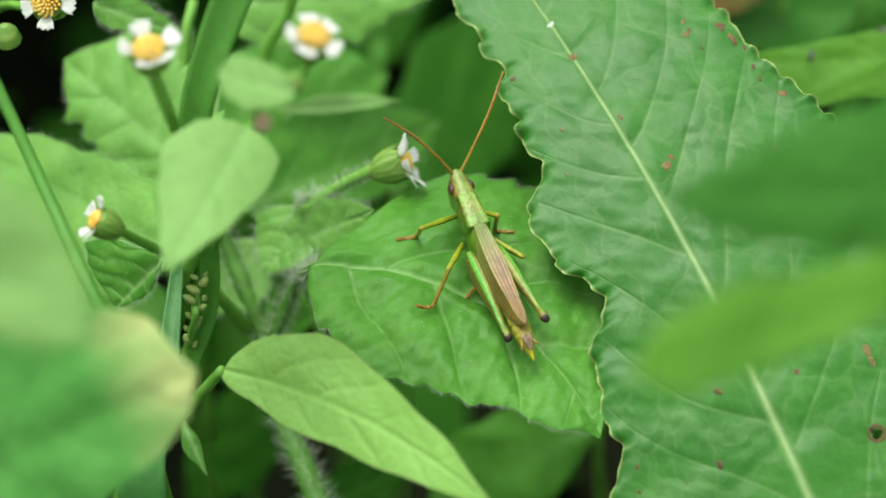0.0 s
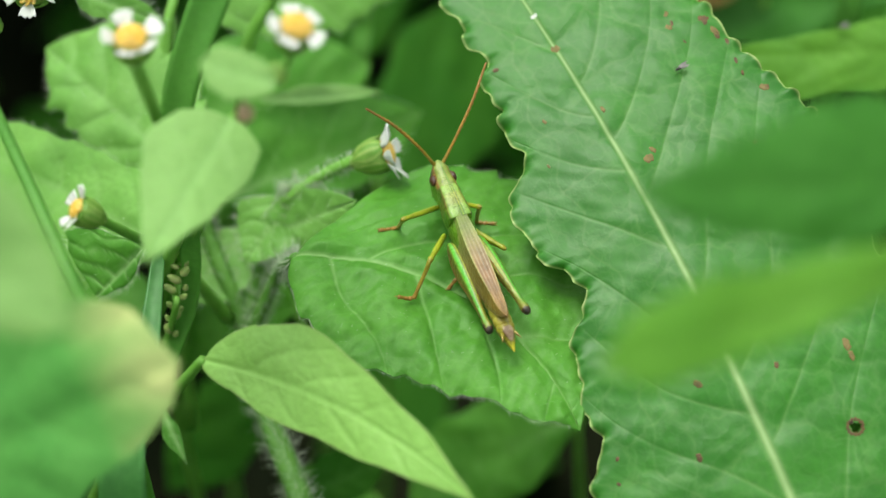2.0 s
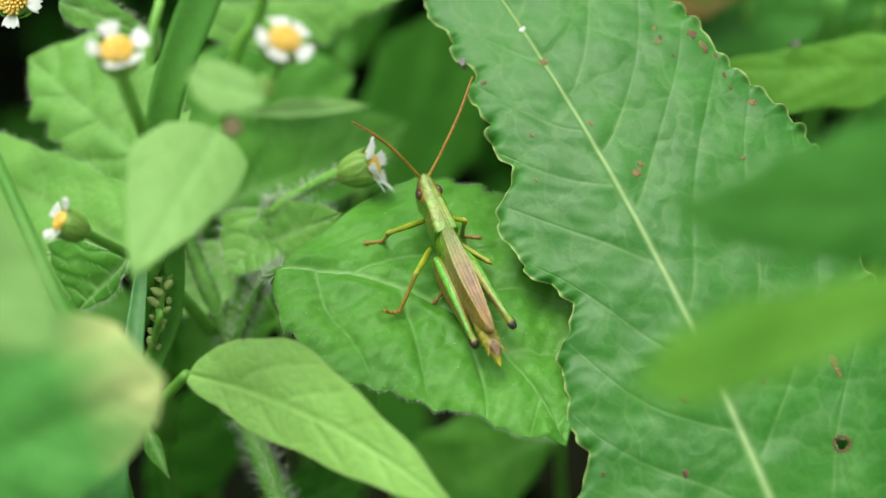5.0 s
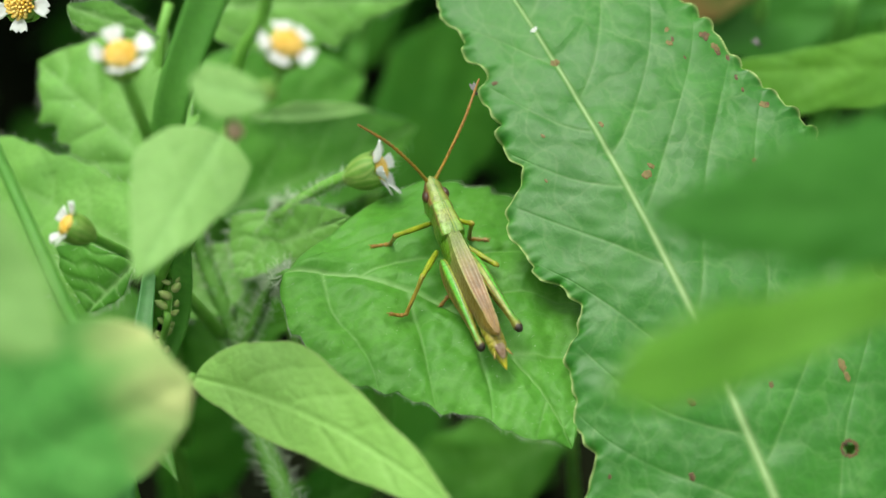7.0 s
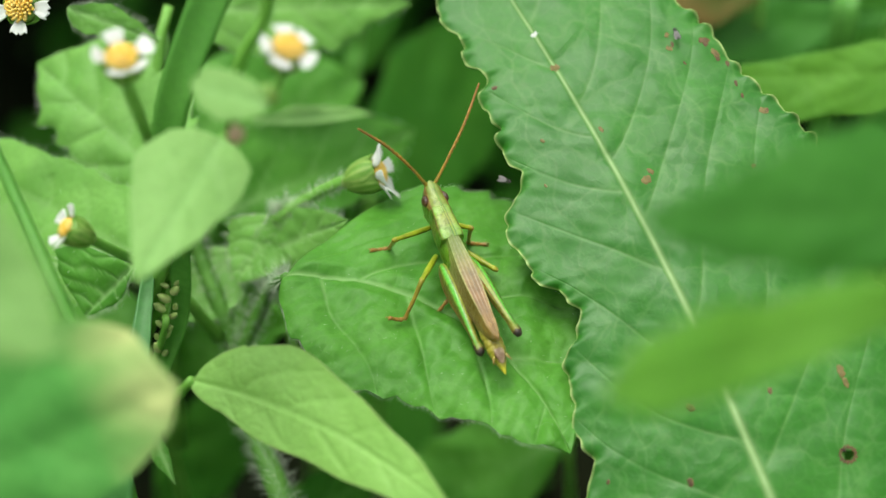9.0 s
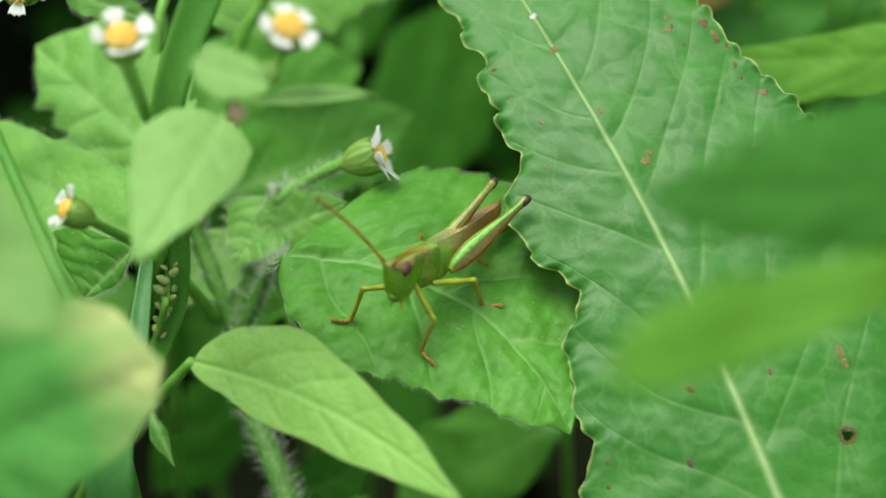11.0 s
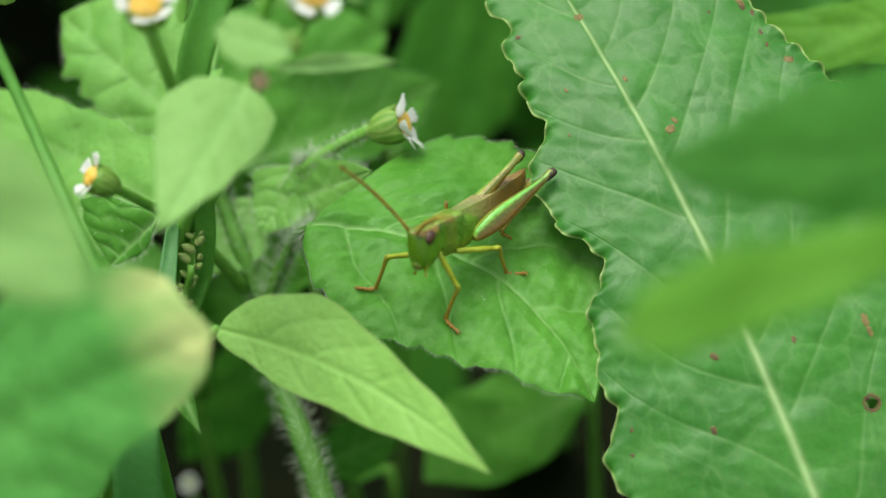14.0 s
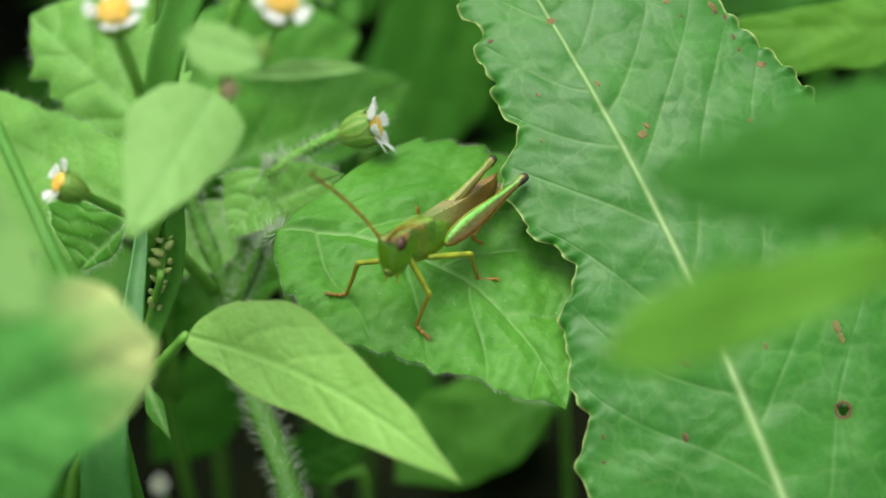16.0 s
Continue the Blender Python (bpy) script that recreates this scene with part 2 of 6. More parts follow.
def leaf(name, parent, material, base, tip, face, left, right, bend=0.0, arch=0.0, droop=0.0, cup=0.0, teeth=0, tooth=0.12, ruffle=0.0,
         waves=10, quilt=0.25, veins=4, rake=0.45, rib=0.35, line=0.16, first=0.5, n=90, m=32, thick=0.25, seed=1, label="",
         bumps=0.25, rim_width=0.25, holes=(), paint_vein=0.8, twist=0.0, stray=0.2, frill=1.3, lateral=0.75, fade=0.0, border=0.0, swing=0.45, slope=0.0, lip=0.0):
    quilt = quilt * min(1.0, max(max(left), max(right)) / 10)
    base, tip, face = Vector(base), Vector(tip), Vector(face)
    along = (tip - base)
    length = along.length
    along.normalize()
    face = (face - along * face.dot(along)).normalized()
    side = face.cross(along)
    turn = Matrix((along, side, face)).transposed().to_4x4()
    u = np.linspace(0, 1, n)[:, None] * np.ones((1, m))
    v = np.sin(np.linspace(-1, 1, m) * math.pi / 2 * 0.96) / math.sin(math.pi / 2 * 0.96)
    v = v[None, :] * np.ones((n, 1))
    w = np.where(v > 0, widths(left, u, first), widths(right, u, first))
    if teeth:
        step = (u * teeth + np.where(v > 0, 0.3, 0)) % 1.0
        w = w * (1 + tooth * (np.where(step < 0.72, step / 0.72, (1 - step) / 0.28) - 0.5) * np.minimum(1, 6 * u) * np.minimum(1, 8 * (1 - u)) * (0.8 + 0.4 * np.sin(u * 37 + seed)))
    w = w * (1 + 0.03 * np.sin(u * 23 + seed + 3 * np.sign(v)))
    widest = max(max(left), max(right))
    y = v * w
    x = u * length + 0 * y
    centre = bend * 4 * u * (1 - u)
    arm = np.abs(y) / widest
    q = (u - rake * arm ** 1.25) * veins + np.where(v > 0, 0.0, 0.45) + 0.25 + stray * wobble(x, y, 0.35 * length, seed + 5)
    frac = q % 1.0
    near = np.minimum(frac, 1 - frac) / veins * length * 0.8
    real = (q > 0.2) & (u < 0.95)
    branch = np.where(real, np.exp(-(near / (line * (1.15 - 0.8 * np.abs(v)))) ** 2), 0)
    spine = np.exp(-(y / (rib * (1.1 - 0.85 * u))) ** 2)
    z = arch * 4 * u * (1 - u) - droop * u ** 2 + cup * (y / widest) ** 2 + twist * y * u
    dome = np.where(real, np.sin(math.pi * frac) ** 0.8, 0.5) * np.minimum(1, np.abs(y) / 1.5) * (1 - np.abs(v) ** 5)
    z = z + quilt * dome - 0.10 * min(1, 1.3 * lateral) * branch - 0.18 * spine
    z = z + bumps * wobble(x, y, 7.0, seed) + 0.25 * bumps * wobble(x, y, 2.2, seed + 9)
    if ruffle:
        grow = np.exp(-(1 - np.abs(v)) * w / frill)
        beat = np.sin(2 * math.pi * waves * u + 1.5 * np.sin(9 * u + seed) + np.where(v > 0, 0, 1.3))
        uneven = 0.65 + 0.35 * np.sin(17 * u + 2 * seed) * np.sin(41 * u + np.sign(v))
        grow = grow * uneven
        beat = beat + 0.5 * np.sin(2 * math.pi * waves * 1.73 * u + 4 * np.sin(13 * u) + np.sign(v))
        z = z + ruffle * grow * beat * np.minimum(1, 10 * u)
        y = y + np.sign(v) * swing * ruffle * grow * np.sin(2 * math.pi * waves * u + 1.5 * np.sin(9 * u + seed) + np.where(v > 0, 0, 1.3) + 1.2) + np.sign(v) * 0.4 * swing * ruffle * grow * np.sin(2 * math.pi * waves * 1.73 * u + 4 * np.sin(13 * u) + 0.8)
    paint = np.maximum(paint_vein * lateral * branch * (1 - 0.6 * np.abs(v)), paint_vein * spine) * (1 - fade * u)
    if border:
        track = 0.58 + 0.07 * np.sin(u * 31) + 0.04 * np.sin(u * 67 + np.sign(v))
        paint = np.maximum(paint, border * np.exp(-((np.abs(v) - track) * w / 0.16) ** 2) * (u > 0.12))
    z = z - slope * np.maximum(0, -y) - lip * np.exp(-(1 - np.abs(v)) * w / 1.6) * (v < 0)
    rim = np.exp(-((1 - np.abs(v)) * w / rim_width) ** 2)
    top = np.stack([x, y + centre, z], -1).reshape(-1, 3) * MM
    faces = grid_faces(n, m)
    if holes:
        mid = top[faces].mean(1) / MM
        keep = np.ones(len(faces), bool)
        for hx, hy, hr in holes:
            ang = np.arctan2(mid[:, 1] - hy, mid[:, 0] - hx)
            keep &= np.hypot(mid[:, 0] - hx, mid[:, 1] - hy) > hr * (1 + 0.3 * np.sin(3 * ang + hx))
        faces = faces[keep]
    floats = {"vein": paint.ravel(), "rim": rim.ravel(), "tip": np.clip((u - 0.72) / 0.22, 0, 1).ravel() * np.clip(0.75 + 0.4 * wobble(x, y, 5, seed).ravel(), 0, 1)}
    verts = top
    if thick:
        count = len(top)
        verts = np.concatenate([top, top - np.array([0, 0, thick * MM])])
        ring = np.concatenate([np.arange(m), np.arange(1, n) * m + m - 1, (n - 1) * m + np.arange(m - 2, -1, -1), np.arange(n - 2, 0, -1) * m])
        after = np.roll(ring, -1)
        faces = np.concatenate([faces, faces[:, ::-1] + count, np.stack([ring, ring + count, after + count, after], -1)])
        floats = {k: np.concatenate([f, f]) for k, f in floats.items()}
    me = mesh_of(name, verts, faces, material, floats=floats)
    ob = put(name, me, Matrix.Translation(base * MM) @ turn, parent, label)
    SURFACE[ob.name] = top.reshape(n, m, 3)
    return ob


def curve_points(points, count):
    """A smooth curve through the points."""
    p = [Vector(q) for q in points]
    p = [2 * p[0] - p[1]] + p + [2 * p[-1] - p[-2]]
    out = []
    for i in range(count):
        s = i / (count - 1) * (len(p) - 3)
        k = min(int(s), len(p) - 4)
        f = s - k
        a, b, c, d = p[k:k + 4]
        out.append(0.5 * ((2 * b) + (c - a) * f + (2 * a - 5 * b + 4 * c - d) * f * f + (3 * b - a - 3 * c + d) * f ** 3))
    return out


def sweep(points, radii, sides=8, count=0, flat=1.0, up=(0, 0, 1)):
    """Verts and faces of a round (or flattened) limb along the points; both ends closed. In millimetres."""
    count = count or (len(points) - 1) * 6 + 1
    mid = curve_points(points, count)
    r = np.interp(np.linspace(0, 1, count), np.linspace(0, 1, len(radii)), radii)
    verts, reference = [], Vector(up)
    for i, c in enumerate(mid):
        d = (mid[min(i + 1, count - 1)] - mid[max(i - 1, 0)]).normalized()
        s = d.cross(reference)
        s = s.normalized() if s.length > 1e-4 else d.orthogonal().normalized()
        n = s.cross(d)
        for k in range(sides):
            a = 2 * math.pi * k / sides
            verts.append(c + s * math.cos(a) * r[i] + n * math.sin(a) * r[i] * flat)
    faces = [tuple(f) for f in grid_faces(count, sides, True)]
    faces += [tuple(range(sides))[::-1], tuple(range((count - 1) * sides, count * sides))]
    return [v * MM for v in verts], faces


def limb(name, parent, material, points, radii, sides=8, count=0, flat=1.0, up=(0, 0, 1), label="", m=None):
    """A swept part; points in world millimetres (or in the space of m)."""
    origin = Vector(points[0])
    verts, faces = sweep([Vector(p) - origin for p in points], radii, sides, count, flat, up)
    return put(name, mesh_of(name, verts, faces, material), (m or Matrix()) @ Matrix.Translation(origin * MM), parent, label)


def hairs(name, parent, roots, length, rng, thick=0.03, lean=0.3):
    """Fine hairs from (point, direction) roots in world millimetres, one part."""
    verts, faces = [], []
    for p, d in roots:
        d = (Vector(d) + Vector((rng.uniform(-1, 1), rng.uniform(-1, 1), rng.uniform(-1, 1))) * lean).normalized()
        a = d.orthogonal().normalized() * thick
        b = d.cross(a).normalized() * thick
        tip = Vector(p) + d * length * rng.uniform(0.5, 1.2) + a * rng.uniform(-6, 6) * length * 0.5
        mid = Vector(p) + d * length * 0.5
        k = len(verts)
        verts += [Vector(p) + a, Vector(p) - a * 0.5 + b, Vector(p) - a * 0.5 - b, mid + a * 0.6, mid - a * 0.3 + b * 0.6, mid - a * 0.3 - b * 0.6, tip]
        for i in range(3):
            j = (i + 1) % 3
            faces += [(k + i, k + j, k + 3 + j, k + 3 + i), (k + 3 + i, k + 3 + j, k + 6)]
    origin = Vector(roots[0][0])
    me = mesh_of(name, [(v - origin) * MM for v in verts], faces, HAIR)
    return put(name, me, Matrix.Translation(origin * MM), parent, "fine white plant hairs", "stuff")


def stem_hairs(parent, points, radius, count, length, rng):
    mid = curve_points(points, count)
    roots = []
    for i in range(count):
        d = (mid[min(i + 1, count - 1)] - mid[max(i - 1, 0)]).normalized()
        s = d.orthogonal().normalized()
        s.rotate(Matrix.Rotation(rng.uniform(0, 6.28), 3, d))
        roots.append((mid[i] + s * radius * 0.9, s + d * 0.3))
    return hairs("hair", parent, roots, length, rng)


def leaf_hairs(ob, count, length, rng, margin=0.7, thick=0.03):
    """Fine hairs on a leaf: most along its margin, the rest over the blade."""
    s = SURFACE[ob.name] / MM
    n, m, _ = s.shape
    roots = []
    for k in range(count):
        i = rng.randrange(int(n * 0.03), int(n * 0.97))
        if rng.random() < margin:
            j = 0 if rng.random() < 0.5 else m - 1
            out = s[i, j] - s[i, 1 if j == 0 else m - 2]
            out = out / (np.linalg.norm(out) + 1e-9) + np.array([0.5, 0, 0.25])
        else:
            j = rng.randrange(1, m - 1)
            out = np.array([0.6, 0, 0.8])
        roots.append((Vector(s[i, j]), Vector(out)))
    verts, faces = [], []
    for p, d in roots:
        d = (d.normalized() + Vector((rng.uniform(-1, 1), rng.uniform(-1, 1), rng.uniform(-0.6, 1))) * 0.35).normalized()
        aa = d.orthogonal().normalized() * thick
        bb = d.cross(aa).normalized() * thick
        long = length * rng.uniform(0.45, 1.2)
        bow = Vector((0.35, rng.uniform(-0.3, 0.3), rng.uniform(-0.2, 0.3))) * long
        k = len(verts)
        mid, end = p + d * long * 0.55, p + d * long + bow * 0.6
        verts += [p + aa, p - aa * 0.5 + bb, p - aa * 0.5 - bb, mid + aa * 0.6, mid - aa * 0.3 + bb * 0.6, mid - aa * 0.3 - bb * 0.6, end]
        for i in range(3):
            j = (i + 1) % 3
            faces += [(k + i, k + j, k + 3 + j, k + 3 + i), (k + 3 + i, k + 3 + j, k + 6)]
    h = new("hair", mesh_of("hair", [v * MM for v in verts], faces, HAIR))
    h.parent = ob
    return tagged(h, "fine white leaf hairs", "", "", "stuff")


def leaf_spot(ob, x, y, r, material, rng, name="leaf_spot", stretch=1.0):
    """An uneven blemish that follows the leaf's surface, a hair's breadth proud of it."""
    s = SURFACE[ob.name].reshape(-1, 3) / MM
    near = s[(np.abs(s[:, 0] - x) < 3 * r + 1) & (np.abs(s[:, 1] - y) < 3 * r + 1)]
    verts, faces, sides = [], [], 28
    p, q = rng.uniform(0, 6), rng.uniform(0, 6)
    for ring, f in enumerate((0.0, 0.5, 0.85, 1.0)):
        for k in range(sides):
            a = 2 * math.pi * k / sides
            rr = r * f * (1 + 0.24 * math.sin(2 * a + p) + 0.10 * math.sin(5 * a + q))
            px, py = x + rr * math.cos(a) * stretch, y + rr * math.sin(a)
            d = np.hypot(near[:, 0] - px, near[:, 1] - py)
            k3 = np.argsort(d)[:4]
            wgt = 1 / (d[k3] + 0.02)
            z = float((near[k3, 2] * wgt).sum() / wgt.sum())
            verts.append((px * MM, py * MM, (z + (0.05 if ring < 3 else -0.03)) * MM))
    faces = [tuple(f) for f in grid_faces(4, sides, True)]
    sp = new(name, mesh_of(name, verts, faces, material))
    sp.parent = ob
    return sp


# ---- ground and undergrowth ----
def build_ground():
    n = 61
    s = np.sign(np.linspace(-1, 1, n)) * np.abs(np.linspace(-1, 1, n)) ** 4 * 200
    x, y = np.meshgrid(s, s, indexing="ij")
    near = np.exp(-np.hypot(x, y) / 3)
    z = 0.012 * near * wobble(x, y, 0.12, 3) + 0.02 * wobble(x, y, 1.5, 4) - 0.02
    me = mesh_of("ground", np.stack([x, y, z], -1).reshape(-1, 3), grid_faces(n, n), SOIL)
    tagged(put("ground", me, Matrix(), None), "soil under the weeds, its near-black standing in for deep shade", "ground", "", "structure")


def build_undergrowth():
    """Low leaves in the shade below; the thicket close about and the meadow beyond, added out of view to block side
    light: too many to count.
    """
    rng = random.Random(5)
    for name, count, reach, low, high, size_by, label in (
            ("undergrowth", 230, 300, 5, 60, 1.0, "shaded green undergrowth of small weed leaves"),
            ("thicket", 5200, 400, 25, 225, 1.0, "dense green weeds added close about, out of view, to block side light"),
            ("meadow", 6500, 1500, 30, 430, 2.2, "tall green meadow weeds round about, out of view, raised to block low sky")):
        verts, faces = [], []
        for _ in range(count):
            far = reach * math.sqrt(rng.random())
            around = rng.uniform(0, 2 * math.pi)
            c = Vector((far * math.cos(around), far * math.sin(around) + 40, rng.uniform(low, high)))
            if name == "meadow" and far < 360 or name == "thicket" and abs(c.x) < 92 and -68 < c.y < 175:
                continue
            size = rng.uniform(16, 38) * size_by
            wide = size * rng.uniform(0.22, 0.36)
            m = Euler((rng.uniform(-0.6, 0.6), rng.uniform(-0.7, 0.7), rng.uniform(0, 6.28))).to_matrix()
            k = len(verts)
            for i in range(9):
                uu = i / 8
                ww = wide * (math.sin(math.pi * uu ** 0.75) ** 0.8 if 0 < uu < 1 else 0.02)
                for j in range(5):
                    vv = (j - 2) / 2
                    p = Vector((uu * size, vv * ww, -0.25 * size * uu * uu + 0.18 * wide * abs(vv) + 0.4 * math.sin(uu * 20) * abs(vv)))
                    verts.append((c + m @ p) * MM)
            faces += [tuple(int(a) + k for a in f) for f in grid_faces(9, 5)]
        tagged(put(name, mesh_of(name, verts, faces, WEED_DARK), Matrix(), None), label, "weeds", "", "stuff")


# ---- plants ----
def petal(parent, m, long, wide, rng):
    n, c = 9, 9
    u = np.linspace(0, 1, n)[:, None] * np.ones((1, c))
    v = np.linspace(-1, 1, c)[None, :] * np.ones((n, 1))
    end = 1 - 0.16 * (0.5 - 0.5 * np.cos(3 * math.pi * (v + 1) * 0.999)) - 0.12 * v ** 2
    x = u * end * long
    y = v * wide * (0.42 + 0.58 * np.sin(np.minimum(1, u * 1.1) * math.pi * 0.5))
    z = 0.12 * wide * np.cos(3 * math.pi * v) * u - 0.35 * long * u ** 2 * rng.uniform(0.0, 0.9) + 0.2 * wide * v ** 2
    top = np.stack([x, y, z], -1).reshape(-1, 3) * MM
    verts = np.concatenate([top, top - np.array([0, 0, 0.09 * MM])])
    f = grid_faces(n, c)
    ring = np.concatenate([np.arange(c), np.arange(1, n) * c + c - 1, (n - 1) * c + np.arange(c - 2, -1, -1), np.arange(n - 2, 0, -1) * c])
    after = np.roll(ring, -1)
    faces = np.concatenate([f, f[:, ::-1] + len(top), np.stack([ring, ring + len(top), after + len(top), after], -1)])
    put("petal", mesh_of("petal", verts, faces, PETAL), m, parent, "white three-toothed petal")


def flower(parent, place, axis, radius, rng, petals=5, rise=(15, 40), reach=0.85, spread=0.0, deep=1.0, centre=1.0, broad=1.0, label="small white and yellow daisy-like flower head", skip=()):
    """A small weed flower: green cup of bracts, yellow florets and a few short white petals."""
    m = Matrix.Translation(vec(place)) @ Vector(axis).to_track_quat("Z", "Y").to_matrix().to_4x4()
    r = radius
    verts, faces = [], []
    # cup: turned profile
    profile = [(0.22, -1.6), (0.42, -1.35), (0.68, -1.0), (0.84, -0.55), (0.88, -0.2), (0.84, 0.02), (0.6, 0.1), (0.2, 0.15)]
    profile = [(pr, pz * deep if pz < 0 else pz) for pr, pz in profile]
    sides = 20
    for i, (pr, pz) in enumerate(profile):
        for k in range(sides):
            a = 2 * math.pi * k / sides
            verts.append((r * pr * math.cos(a) * MM, r * pr * math.sin(a) * MM, r * pz * MM))
    faces = [tuple(f) for f in grid_faces(len(profile), sides, True)] + [tuple(range(sides))[::-1]]
    head = put("flower_head", mesh_of("flower_head", verts, faces, CUP), m, parent, label)
    # bracts overlap round the cup
    for k in range(5):
        a = 2 * math.pi * (k + 0.5) / 5
        bm = m @ Matrix.Rotation(a, 4, "Z")
        nn, cc = 12, 19
        u = np.linspace(0, 1, nn)[:, None] * np.ones((1, cc))
        v = np.linspace(-1, 1, cc)[None, :] * np.ones((nn, 1))
        ang = v * 0.78 * np.sin(math.pi * np.clip(u * 0.88 + 0.06, 0, 1)) ** 0.6
        hz = -1.45 * deep + (1.45 * deep + 0.17) * u
        rr = r * (np.interp(hz, [p[1] for p in profile[:6]] + [0.2], [p[0] for p in profile[:6]] + [0.92]) * 1.03 + 0.07 + 0.05 * (1 - v ** 2) + 0.03 * (k % 2))
        pts = np.stack([rr * np.cos(ang), rr * np.sin(ang), r * hz], -1).reshape(-1, 3) * MM
        stripes = (0.5 + 0.5 * np.cos(v * 9.4)) ** 2 * 0.55 + 0.4 * (np.abs(v) > 0.9)
        put("bract", mesh_of("bract", pts, grid_faces(nn, cc), BRACT, floats={"vein": stripes}), bm, head)
    # florets: a dome of little bumps, one part
    verts, faces = [], []
    count = 60
    for i in range(count):
        f = math.sqrt((i + 0.5) / count)
        a = i * 2.39996
        c = Vector((0.70 * r * f * math.cos(a) * centre, 0.70 * r * f * math.sin(a) * centre, r * (0.10 + 0.34 * math.sqrt(max(0, 1 - f * f))) - 0.45 * r * (1 - centre)))
        out = Vector((c.x, c.y, r * 0.8)).normalized()
        s1 = out.orthogonal().normalized()
        s2 = out.cross(s1)
        k = len(verts)
        fr = 0.10 * r * rng.uniform(0.85, 1.2)
        for h, q in ((-0.3, 0.8), (0.12, 1.0), (0.26, 0.75)):
            for j in range(6):
                b = math.pi * j / 3
                verts.append((c + out * h * r + (s1 * math.cos(b) + s2 * math.sin(b)) * fr * q) * MM)
        verts.append((c + out * 0.27 * r) * MM)
        for ring in range(2):
            for j in range(6):
                faces.append((k + ring * 6 + j, k + ring * 6 + (j + 1) % 6, k + ring * 6 + 6 + (j + 1) % 6, k + ring * 6 + 6 + j))
        faces += [(k + 12 + j, k + 12 + (j + 1) % 6, k + 18) for j in range(6)]
    put("disc", mesh_of("disc", verts, faces, DISC), m, head, "domed yellow disc of tiny florets")
    for k in range(petals):
        if k in skip:
            continue
        a = 2 * math.pi * (k + 0.15 * rng.uniform(-1, 1)) / petals + spread
        pm = m @ Matrix.Rotation(a, 4, "Z") @ Matrix.Translation((0.78 * r * MM, 0, 0.12 * r * MM)) @ Matrix.Rotation(-radians(rng.uniform(*rise)), 4, "Y")
        petal(head, pm, r * reach * rng.uniform(0.9, 1.1), r * broad * rng.uniform(0.46, 0.56), rng)
    return head


